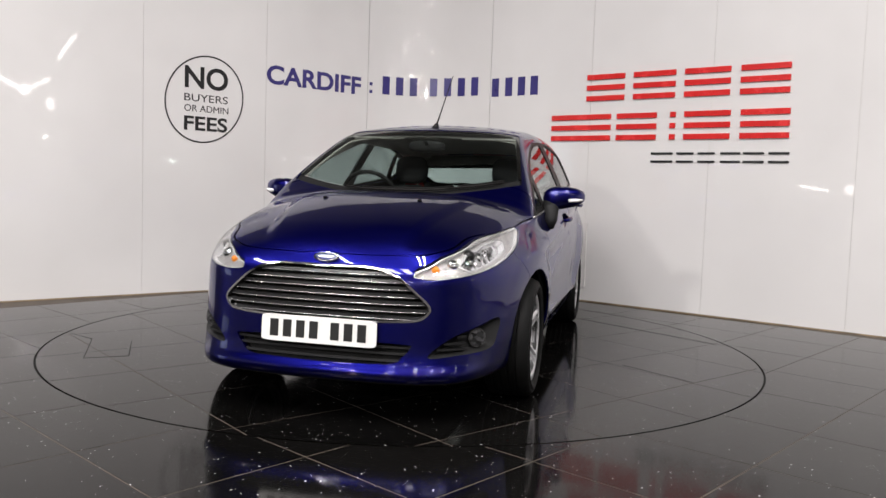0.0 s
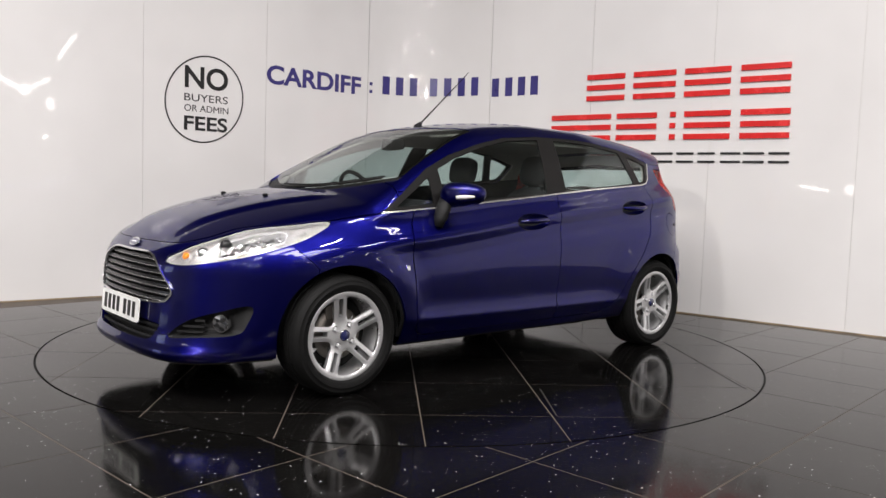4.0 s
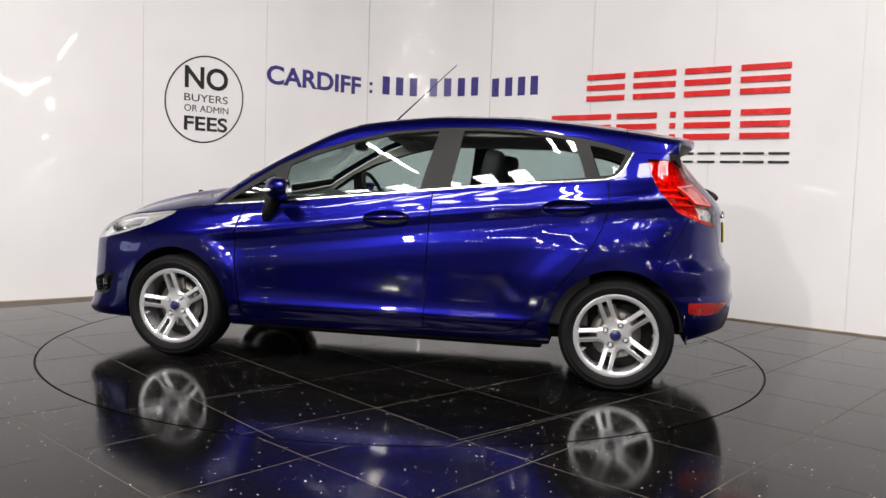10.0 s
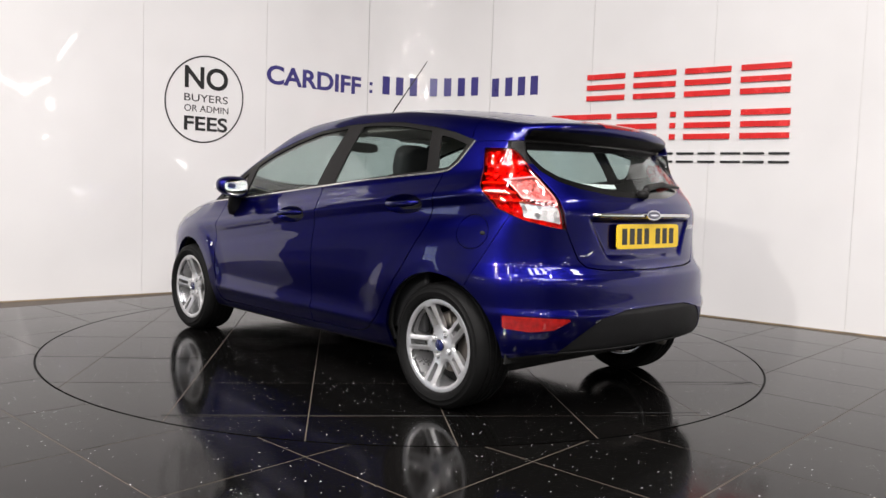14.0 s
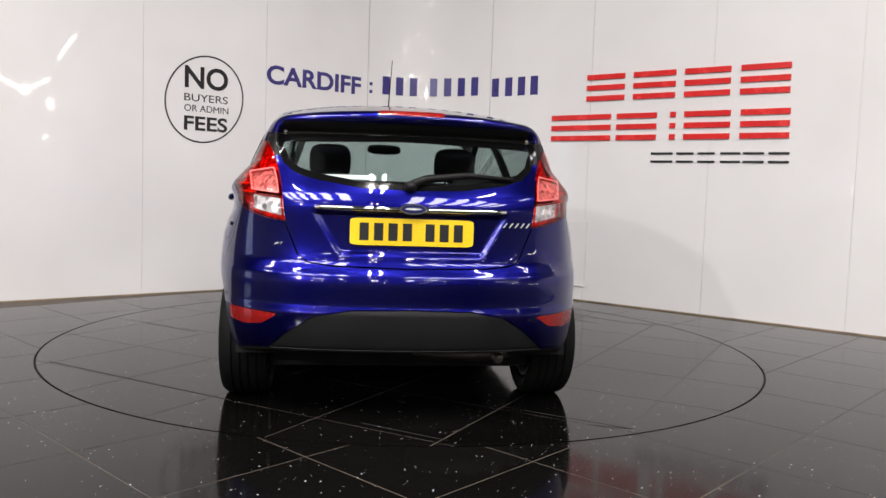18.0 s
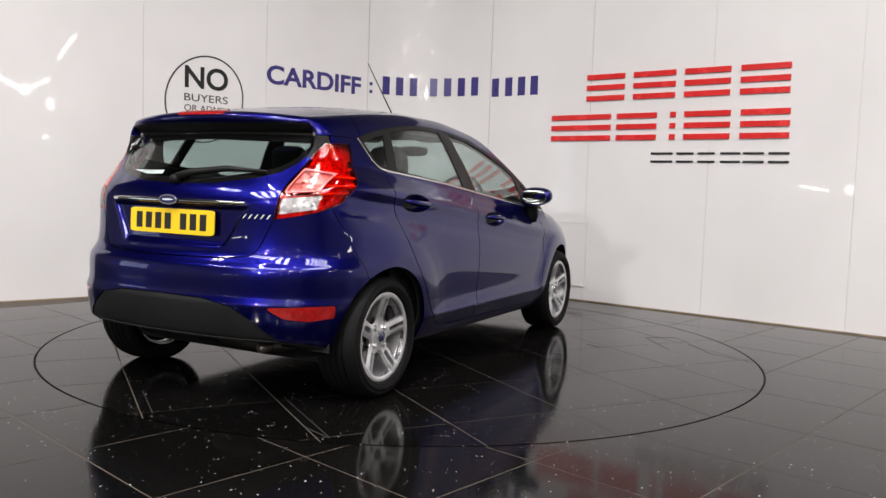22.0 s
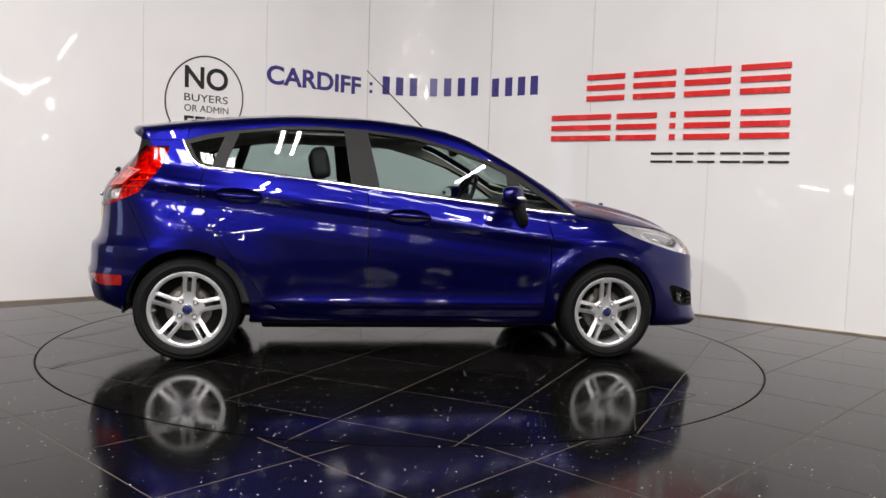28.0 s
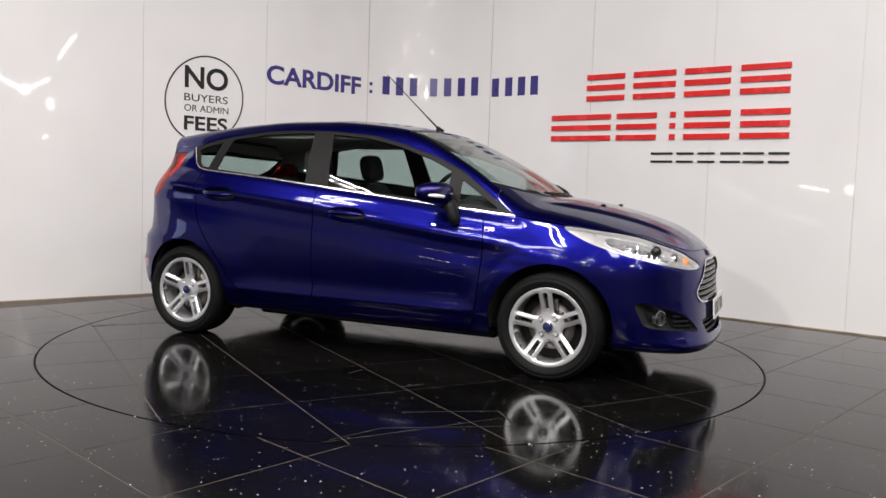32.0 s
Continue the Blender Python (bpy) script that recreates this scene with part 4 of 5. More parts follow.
# Rear bumper with reflectors and black valance.
VALANCE = both_sides([(0, 0.05), (0.66, 0.05), (0.62, 0.26), (0.58, 0.33), (0.50, 0.402), (0.40, 0.466), (0.25, 0.494), (0, 0.50)])
valance, BODY = cut(BODY, end_view(VALANCE, False, 1.4), 0.003)
panel("rear_valance", lifted(valance, -0.004), PLASTIC, car, "grained black lower bumper panel", 0.012)
REFLECTOR = [(0.550, 0.470), (0.70, 0.476), (0.84, 0.478), (0.82, 0.430), (0.70, 0.412), (0.62, 0.424)]
reflector, BODY = cut(BODY, end_view(REFLECTOR, False, 1.60), 0.002)
for s in (1, -1):
    panel("rear_reflector", half(lifted(reflector, 0.001), s), RED_PLASTIC, car, "red reflector in the bumper")
rear_bumper, BODY = cut(BODY, lambda v: np.maximum(v[:, 0] + 1.43 + 0.5 * (v[:, 2] - 0.60), v[:, 2] - 0.93), 0.003)
panel("rear_bumper", rear_bumper, PAINT, car, "blue rear bumper")

# Front bumper with its openings.
GRILLE = rounded(both_sides([(0, 0.662), (0.12, 0.664), (0.235, 0.660), (0.327, 0.630), (0.40, 0.574), (0.463, 0.512), (0.447, 0.475), (0.40, 0.457), (0.25, 0.449), (0.1, 0.444), (0, 0.443)]), 3)
LOWER = both_sides([(0, 0.362), (0.30, 0.358), (0.405, 0.352), (0.39, 0.325), (0.345, 0.278), (0.30, 0.268), (0, 0.262)])
FOG = rounded([(0.468, 0.302), (0.547, 0.377), (0.65, 0.426), (0.718, 0.452), (0.712, 0.37), (0.69, 0.322), (0.58, 0.308)], 4)
bumper, BODY = cut(BODY, lambda v: np.maximum(1.40 + np.maximum(v[:, 2] - 0.62, 0) - v[:, 0], v[:, 2] - LINE(v[:, 0])), 0.003)
grille, bumper = cut(bumper, end_view(GRILLE))
ring, bumper = cut(bumper, lambda v: np.maximum(sd_poly(v[:, 1], v[:, 2], GRILLE) - 0.0085, 1.3 - v[:, 0]))
lower, bumper = cut(bumper, end_view(LOWER))
fog, bumper = cut(bumper, end_view(FOG))
panel("front_bumper", bumper, PAINT, car, "blue front bumper", 0.03)
panel("grille_surround", lifted(ring, 0.006), CHROME, car, "chrome grille surround", 0.03)
panel("grille_backing", lifted(grille, -0.055), INNER, car, "black backing of the grille")
for k in range(7):
    z = 0.464 + 0.0305 * k
    slat = split(grille, np.abs(grille[0][:, 2] - z) - 0.0075)[0]
    holder = panel("grille_slat", lifted(slat, -0.010), SMOKED, car, "glossy black grille slat", 0.035)
    ys = [y for y in np.linspace(-0.47, 0.47, 95) if sd_poly(np.array([y]), np.array([z - 0.007]), GRILLE)[0] < 0]
    line = []
    for y in np.linspace(ys[0], ys[-1], 15):
        p, n = on_skin(2.0, y, z - 0.007, 0)
        line.append(p - n * 0.006)
    part("slat_edge", strip(line, 0.0018), BRIGHT, holder, "bright lower edge", True)
panel("lower_grille_backing", lifted(lower, -0.05), INNER, car, "black backing of the lower grille")
for k in range(3):
    panel("lower_grille_slat", lifted(split(lower, np.abs(lower[0][:, 2] - 0.286 - 0.027 * k) - 0.006)[0], -0.012), PLASTIC, car, "black plastic slat", 0.03)
for s in (1, -1):
    bezel = half(fog, s)
    depth = np.clip(-sd_poly(np.abs(bezel[0][:, 1]), bezel[0][:, 2], FOG) * 1.6, 0, 0.045)
    housing = panel("fog_lamp_bezel", reshaded(lifted(bezel, -depth)), PLASTIC, car, "grained black fog lamp bezel")
    for k in range(3):
        z0 = 0.332 + 0.026 * k
        rib = split(bezel, np.maximum(np.abs(bezel[0][:, 2] - z0) - 0.0055, np.maximum(np.abs(bezel[0][:, 1]) - 0.615, sd_poly(np.abs(bezel[0][:, 1]), bezel[0][:, 2], FOG) + 0.006)))[0]
        if len(rib[1]):
            panel("bezel_slat", lifted(rib, -0.008), PLASTIC, housing, "black plastic slat", 0.02)
    c, n = on_skin(1.77, s * 0.662, 0.374, 0)
    m = seat_on(c - n * 0.034, (n * 0.55 + Vector((0.45, 0, 0))).normalized())
    rim = prism(oval(0.041, 0.041, 32), 0.020)
    bmesh.ops.transform(rim, matrix=m, verts=rim.verts)
    lamp = part("fog_lamp", rim, CHROME, housing, "round chrome fog lamp")
    dark = prism(oval(0.037, 0.037, 32), 0.0225)
    bmesh.ops.transform(dark, matrix=m, verts=dark.verts)
    part("fog_lens", dark, FOG_GLASS, housing, "clear round fog lamp lens")

# Headlamps: lens, reflector bowl, two round reflectors and an amber bulb.
for s in (1, -1):
    lens = half(head, s)
    lamp = pane("headlamp", lens, LENS, car, "clear swept back headlamp")
    inset, around = cut(lens, side_view(INSET, 0.3))
    lip, around = cut(around, lambda v: side_view(INSET, 0.3)(v) - 0.007)
    panel("reflector", lifted(inset, -0.052), FACETS, lamp, "bright faceted lamp reflector")
    panel("reflector_frame", lifted(lip, -0.020), SILVER, lamp, "bright frame round the reflector", 0.034)
    panel("lamp_surround", lifted(around, -0.026), FLUTES, lamp, "pale fluted lamp surround")
    edge = split(lens, -0.0022 - np.maximum(sd_poly(lens[0][:, 0], lens[0][:, 2], HEAD), 0.395 - np.abs(lens[0][:, 1])))[0]
    panel("lamp_rim", lifted(edge, -0.006), SILVER, lamp, "bright rim inside the lens", 0.03)
    for x, y, z, r, name, mat in ((1.63, 0.60, 0.745, 0.030, "projector", SMOKED), (1.775, 0.545, 0.705, 0.030, "main_beam_bowl", CHROME), (1.893, 0.478, 0.680, 0.018, "indicator_bulb", AMBER)):
        bm = bmesh.new()
        bmesh.ops.create_uvsphere(bm, u_segments=24, v_segments=12, radius=r)
        p, n = on_skin(x, s * y, z, 0)
        bmesh.ops.transform(bm, matrix=Matrix.Translation(p - n * (r * 0.8 + 0.014)), verts=bm.verts)
        part(name, bm, mat, lamp, "amber indicator bulb" if mat is AMBER else "round bright lamp bowl", True)
    # Tail lamp.
    lens = half(tail, s)
    edge_line = lambda v: np.abs(v[:, 1]) - inner_edge(v[:, 2])
    white, rest = cut(lens, lambda v: np.maximum.reduce([edge_line(v) - 0.150, 0.008 - edge_line(v), v[:, 2] - 0.955 - 0.1 * edge_line(v), 0.872 + 0.2 * edge_line(v) - v[:, 2]]))
    pink_at = lambda v: np.maximum.reduce([edge_line(v) - 0.135, 0.012 - edge_line(v), v[:, 2] - 1.085 + 0.15 * edge_line(v), 0.968 + 0.1 * edge_line(v) - v[:, 2]])
    line, rest = cut(rest, pink_at)
    pink, line = cut(line, lambda v: pink_at(v) + 0.006)
    lamp = pane("tail_lamp", rest, RED_LENS, car, "red and clear tail lamp")
    pane("brake_lens", pink, LENS, lamp, "clear pink brake light lens")
    panel("lens_line", lifted(line, 0.001), PINK_LINE, lamp, "pale line round the brake light")
    pane("reversing_lens", lifted(white, 0.002), LENS, lamp, "clear reversing light lens", 0.003)
    panel("reversing_reflector", lifted(white, -0.028), PALE_FACETS, lamp, "bright reversing light reflector")
    panel("brake_reflector", lifted(pink, -0.012), PINK_FACETS, lamp, "pink faceted reflector")
    inner = panel("tail_lamp_inside", lifted(rest, -0.03), RED_FACETS, lamp, "red lamp inside")
    for k in range(5):
        z0 = 0.975 + 0.04 * k
        rib = split(rest, np.maximum(np.abs(rest[0][:, 2] - z0) - 0.004, 0.125 - (np.abs(rest[0][:, 1]) - inner_edge(rest[0][:, 2]))))[0]
        if len(rib[1]):
            panel("lamp_rib", lifted(rib, -0.012), AMBER, lamp, "bright rib in the lamp", 0.012)

# Bonnet, wings, doors, fuel flap, roof.
bonnet, BODY = cut(BODY, lambda v: np.maximum.reduce([LINE(v[:, 0]) - v[:, 2], 0.905 - v[:, 0], v[:, 2] - 1.1]), 0.0055)
panel("bonnet", bonnet, PAINT, car, "blue bonnet with two raised creases")
DOOR_F = [(0.815, 0.91), (0.845, 0.83), (0.861, 0.75), (0.855, 0.60), (0.838, 0.42), (0.822, 0.30), (0.805, 0.268), (0.775, 0.258), (-0.231, 0.268), (-0.243, 0.70), (-0.252, 1.06), (0.5, 1.04)]
DOOR_R = [(-0.236, 0.268), (-0.62, 0.275), (-0.69, 0.285), (-0.755, 0.312), (-0.827, 0.374), (-0.914, 0.494), (-1.038, 0.651), (-1.10, 0.745), (-1.143, 0.823), (-1.168, 0.90),
          (-1.177, 0.955), (-1.172, 1.03), (-1.16, 1.14), (-0.257, 1.06), (-0.248, 0.70)]
HANDLES = {"front_door": (-0.013, 0.843), "rear_door": (-0.975, 0.935)}
for name, poly in (("front_door", DOOR_F), ("rear_door", DOOR_R)):
    door, BODY = cut(BODY, side_view(poly, 0.5), 0.006)
    hx, hz = HANDLES[name]
    shape = lambda v, hx=hx, hz=hz: np.maximum(sd_poly(v[:, 0], v[:, 2], [(hx + a, hz + b - 0.03 * a) for a, b in oval(0.130, 0.044, 40, 2.2)]), 0.5 - np.abs(v[:, 1]))
    cup, door = cut(door, shape, 0.0025)
    cup = reshaded(lifted(cup, -0.003 - 0.040 * step(-shape(cup[0]), 0.0, 0.020)))
    for s in (1, -1):
        leaf = panel(name, half(door, s), PAINT, car, "blue door")
        panel("handle_cup", half(cup, s), PAINT, leaf, "oval hollow behind the handle", 0.004)
        p, n = on_skin(hx, s * 0.84, hz + 0.004, 1)
        a, b = Vector((0.118, s * 0.004, -0.004)), Vector((-0.118, s * 0.002, 0.008))
        grip = strip([p + a, p + a * 0.75 + n * 0.016, p + a * 0.3 + n * 0.028, p + b * 0.3 + n * 0.028, p + b * 0.75 + n * 0.016, p + b], [0.008, 0.015, 0.0175, 0.0175, 0.016, 0.008], flat=0.9, segs=12)
        part("door_handle", grip, PAINT, leaf, "blue pull handle", True)
wing, BODY = cut(BODY, lambda v: np.maximum.reduce([0.80 - v[:, 0], v[:, 2] - 0.99, 0.3 - np.abs(v[:, 1]), np.interp(v[:, 2], [0.2, 0.262, 0.285, 0.42, 0.6, 0.75, 0.83, 0.91], [0.80, 0.80, 0.828, 0.843, 0.86, 0.866, 0.85, 0.82]) - v[:, 0]]), 0.003)
for s in (1, -1):
    panel("front_wing", half(wing, s), PAINT, car, "blue front wing", 0.014)
flap, BODY = cut(BODY, lambda v: np.maximum(np.hypot(v[:, 0] + 1.428, v[:, 2] - 0.829) - 0.074, 0.3 - v[:, 1]), 0.003)
fuel = panel("fuel_flap", flap, PAINT, car, "round blue fuel filler flap")
# A black blob stands in for the shaded hollow of the finger recess.
p, n = on_skin(-1.478, 0.79, 0.825, 1)
part("flap_recess_shade", blob(p, (0.016, 0.006, 0.009), 2.2, 16, 8), INNER, fuel, "dark spot for the shade in the finger recess", True)
roof, BODY = cut(BODY, lambda v: np.maximum.reduce([np.abs(v[:, 1]) - 0.50, 1.30 - v[:, 2], v[:, 0] - 0.33]), 0.0)
panel("roof", roof, PAINT, car, "blue roof")
for s in (1, -1):
    panel("body_side", half(BODY, s), PAINT, car, "blue body frame with sill and rear quarter", 0.014)

# Dark inner skin, seen in the shut gaps and round the cabin.
shell = skin(0.04)
for region in (wheel_arch, side_view(DLO), wind, rear_region, end_view(GRILLE), end_view(LOWER), end_view(FOG), side_view(HEAD, 0.39),
               lambda v: np.maximum(sd_poly(v[:, 0], v[:, 2], TAIL_OUT), inner_edge(v[:, 2]) - np.abs(v[:, 1])),
               lambda v: np.maximum.reduce([np.abs(v[:, 1]) - 0.48, 1.30 - v[:, 2], v[:, 0] - 0.33])):
    shell = cut(shell, region)[1]
shell = cut(shell, lambda v: KEEL(v[:, 0]) + 0.03 - v[:, 2])[0]
lining, shell = cut(shell, lambda v: belt(v[:, 0]) + 0.02 - v[:, 2])
panel("inner_body", lifted(shell, -0.034), INNER, car, "black inner body", 0.01)
panel("cabin_lining", lifted(lining, -0.034), LINING, car, "pale grey pillar and roof lining", 0.01)

# Headlining under the roof.
cap = skin(0.05)
cap = split(cap, np.maximum.reduce([1.335 - cap[0][:, 2], cap[0][:, 0] - 0.27, -1.40 - cap[0][:, 0]]))[0]
panel("headlining", lifted(cap, -0.045), LINING, car, "grey cloth headlining", 0.008)

# Door mirrors.
for s in (1, -1):
    bm = blob((0.61, s * 0.872, 0.985), (0.068, 0.116, 0.068), 2.6)
    for v in bm.verts:
        out = (abs(v.co.y) - 0.764) / 0.216
        v.co.z += 0.012 * out - 0.02 * (1 - out) ** 2 * (v.co.z < 0.985)
        v.co.x -= 0.06 * out * out
        v.co.z = 0.985 + (v.co.z - 0.985) * (1 - 0.22 * out)
    mirror = part("door_mirror", bm, PAINT, car, "blue door mirror housing", True)
    glass = prism(oval(0.092, 0.048, 32, 2.6), 0.006)
    bmesh.ops.transform(glass, matrix=Matrix.Translation((0.533, s * 0.872, 0.985)) @ Matrix.Rotation(math.radians(-90 + s * 14), 4, "Z"), verts=glass.verts)
    part("mirror_glass", glass, MIRROR, mirror, "silver mirror glass")
    foot = strip([(0.63, s * 0.80, 0.965), (0.655, s * 0.805, 0.92), (0.675, s * 0.805, 0.86), (0.685, s * 0.800, 0.815)], [0.040, 0.047, 0.044, 0.032], segs=14, flat=0.75)
    part("mirror_foot", foot, PLASTIC, mirror, "black plastic mirror foot", True)
    lens = strip([(0.655, s * 0.905, 0.972), (0.632, s * 0.945, 0.975), (0.592, s * 0.974, 0.978)], [0.012, 0.014, 0.008], segs=10, flat=0.8)
    part("mirror_indicator", lens, LAMP_WHITE, mirror, "clear indicator in the mirror", True)

# Aerial.
base = disc_rod(0.026, (0.215, 0, 1.395), (0.185, 0, 1.428), 16, 0.012)
aerial = part("aerial", base, TRIM, car, "black roof aerial", True)
part("aerial_mast", strip([(0.187, 0, 1.425), (0.10, 0, 1.505), (-0.206, 0, 1.79)], [0.006, 0.0045, 0.0025]), TRIM, aerial, "", True)

# Wipers and washer nozzles.
def laid_on(x, y, off=0.012):
    p, n = on_skin(x, y, float(TOP(np.array([x]))[0]) - 0.1 * y * y, 2)
    return p + n * off


for y0, y1 in ((-0.28, 0.32), (0.30, 0.57)):
    pts = [laid_on(1.10 - 0.6 * y * y - 0.02, y, 0.004) for y in np.linspace(y0, y1, 7)]
    arm = part("wiper", strip(pts, 0.006), TRIM, car, "black windscreen wiper", True)
    part("wiper_blade", strip([q + Vector((-0.02, 0, 0.010)) for q in pts[1:]], 0.005), RUBBER, arm, "", True)
for y in (-0.25, 0.245):
    p, n = on_skin(1.39, y, 0.95, 2)
    part("washer_nozzle", blob(p + n * 0.004, (0.016, 0.012, 0.008), 2.2, 12, 8), TRIM, car, "black washer nozzle", True)


def laid_behind(y, z, off=0.014):
    p, n = on_skin(-1.72, y, z, 0)
    return p + n * off


arm = part("rear_wiper", strip([laid_behind(0.0, 1.012, 0.02), laid_behind(-0.06, 1.04), laid_behind(-0.24, 1.062), laid_behind(-0.45, 1.052)], [0.020, 0.018, 0.014, 0.007]), TRIM, car, "black rear wiper", True)
part("wiper_pivot", blob(laid_behind(0.01, 1.01, 0.01), (0.03, 0.028, 0.022), 2.4, 16, 10), TRIM, arm, "", True)


# Number plates with the writing left as plain bars, badges.
def plate(x, z, material, front, label):
    p, n = on_skin(x, 0, z, 0)
    n = Vector((n.x, 0, n.z)).normalized()
    m = seat_on(p + n * (0.012 if front else 0.008), n)
    bm = prism([(a, b) for a, b in oval(0.262, 0.057, 44, 14)], 0.006)
    bmesh.ops.transform(bm, matrix=m, verts=bm.verts)
    ob = part("number_plate", bm, material, car, label)
    at = -0.226
    for k in range(7):
        if k == 4:
            at += 0.036
        bm = prism([(at + 0.004, -0.037), (at + 0.043, -0.037), (at + 0.043, 0.037), (at + 0.004, 0.037)], 0.0015, Matrix.Translation((0, -0.0055, 0)))
        bmesh.ops.transform(bm, matrix=m, verts=bm.verts)
        part("plate_bar", bm, PLATE_INK, ob)
        at += 0.0605
    return ob


plate(2.02, 0.392, PLATE_WHITE, True, "white front number plate with black bars")
plate(-1.80, 0.822, PLATE_YELLOW, False, "yellow rear number plate with black bars")
for x, z, name in ((1.97, 0.698, "front_badge"), (-1.82, 0.920, "rear_badge")):
    p, n = on_skin(x, 0, z, 0)
    m = seat_on(p + n * (0.004 if x > 0 else 0.016), n)
    bm = prism(oval(0.058, 0.0235, 40), 0.006)
    bmesh.ops.transform(bm, matrix=m, verts=bm.verts)
    badge = part(name, bm, CHROME, car, "oval badge with chrome rim")
    bm = prism(oval(0.050, 0.0175, 40), 0.0075)
    bmesh.ops.transform(bm, matrix=m, verts=bm.verts)
    field = part("badge_field", bm, BADGE_BLUE, badge, "dark blue enamel")
    bm = prism(oval(0.034, 0.0045, 24), 0.0085)
    bmesh.ops.transform(bm, matrix=m, verts=bm.verts)
    part("badge_bar", bm, SILVER, badge, "chrome stroke")
for k in range(5):
    p, n = on_skin(-1.77, -0.405 - 0.027 * k, 0.862, 0)
    bm = prism([(-0.010, -0.010), (-0.004, -0.010), (0.012, 0.010), (0.006, 0.010)], 0.003)
    bmesh.ops.transform(bm, matrix=seat_on(p + n * 0.001, n), verts=bm.verts)
    part("script_stroke", bm, SILVER, car, "chrome stroke of a script badge")
p, n = on_skin(-1.66, 0.27, 1.055, 0)
bm = prism([(-0.115, -0.012), (0.115, -0.012), (0.115, 0.012), (-0.115, 0.012)], 0.002)
bmesh.ops.transform(bm, matrix=seat_on(p - n * 0.012, n), verts=bm.verts)
part("window_sticker", bm, PAPER, car, "pale sticker inside the rear window")


p, n = on_skin(0.9, 0.83, 0.61, 1)
bm = prism([(-0.010, -0.012), (0.010, -0.012), (0.010, 0.012), (-0.010, 0.012)], 0.003)
bmesh.ops.transform(bm, matrix=seat_on(p + n * 0.001, n), verts=bm.verts)
part("wing_badge", bm, CHROME, car, "small chrome badge on the wing")

# Wheels.
def wheel_face():
    """The alloy face: five paddle spokes with a slot each, a hub and a rim, cut from a dished sheet."""
    v, t, nn = tile_sheet(0.43, 108)
    r, a = np.hypot(v[:, 0], v[:, 1]), np.arctan2(v[:, 1], v[:, 0])
    g, rim = r - 0.066, np.maximum(r - 0.2125, 0.181 - r)
    for k in range(5):
        b = a - 2 * math.pi * k / 5
        along, across = r * np.cos(b), np.abs(r * np.sin(b))
        arm = np.maximum(across - (0.0325 + 0.015 * (along - 0.05)), np.maximum(0.03 - along, along - 0.200))
        slot = np.maximum(across - (0.0105 + 0.030 * (along - 0.08)), np.maximum(0.088 - along, along - 0.178))
        g = smax(-smax(-g, -arm, 0.028), -slot, 0.004)
    g = -smax(-g, -rim, 0.016)
    for k in range(4):
        b = math.pi / 4 + math.pi / 2 * k
        g = smax(g, 0.0150 - np.hypot(v[:, 0] - 0.054 * math.cos(b), v[:, 1] - 0.054 * math.sin(b)), 0.002)
    face = split((v, t, nn), g)[0]
    r = np.hypot(face[0][:, 0], face[0][:, 1])
    # Dish, and softly rounded edges of the spokes.
    lift = -0.030 + 0.030 * step(r, 0.06, 0.2) + 0.006 * np.exp(-(r / 0.03) ** 2)
    for k in range(5):
        b = np.arctan2(face[0][:, 1], face[0][:, 0]) - 2 * math.pi * k / 5
        across = r * np.sin(b)
        lift -= np.where(np.cos(b) > 0.7, 0.009 * step(np.abs(across), 0.016, 0.036), 0) * step(r, 0.06, 0.09) * (1 - step(r, 0.17, 0.19))
    lift = np.where(r > 0.198, lift - 0.010 * step(r, 0.203, 0.213), lift)
    p = np.column_stack([face[0][:, :2] * 1.055, lift])
    tri = face[1]
    fn = np.cross(p[tri[:, 1]] - p[tri[:, 0]], p[tri[:, 2]] - p[tri[:, 0]])
    vn = np.zeros_like(p)
    for k in range(3):
        np.add.at(vn, tri[:, k], fn)
    return p, tri, vn / np.maximum(np.linalg.norm(vn, axis=1, keepdims=True), 1e-12)


def turned_ring(profile, segs=72):
    """A ring with the closed profile (radius, z) turned about the z axis."""
    bm = bmesh.new()
    rows = [[bm.verts.new((r * math.cos(2 * math.pi * k / segs), r * math.sin(2 * math.pi * k / segs), z)) for r, z in profile] for k in range(segs)]
    m = len(profile)
    for k in range(segs):
        a, b = rows[k], rows[(k + 1) % segs]
        for i in range(m):
            bm.faces.new((a[i], a[(i + 1) % m], b[(i + 1) % m], b[i]))
    bmesh.ops.recalc_face_normals(bm, faces=bm.faces)
    return bm


def tyre_mesh():
    R = 0.2935
    profile = [(0.217, 0.002), (0.2235, 0.009), (0.2275, 0.0115), (0.2285, 0.0105), (0.236, 0.015), (0.246, 0.0168), (0.247, 0.0182), (0.250, 0.0182), (0.251, 0.017), (0.268, 0.012), (0.2695, 0.0125), (0.2715, 0.0105), (0.281, 0.002), (0.288, -0.012), (0.2915, -0.022)]
    grooves = []
    for z in (-0.045, -0.082, -0.118, -0.155):
        grooves += [(R, z + 0.006), (R - 0.007, z + 0.004), (R - 0.007, z - 0.004), (R, z - 0.006)]
    profile += grooves + [(0.2915, -0.180), (0.285, -0.195), (0.262, -0.205), (0.22, -0.19), (0.212, -0.16), (0.212, -0.01)]
    return turned_ring(profile, 96)


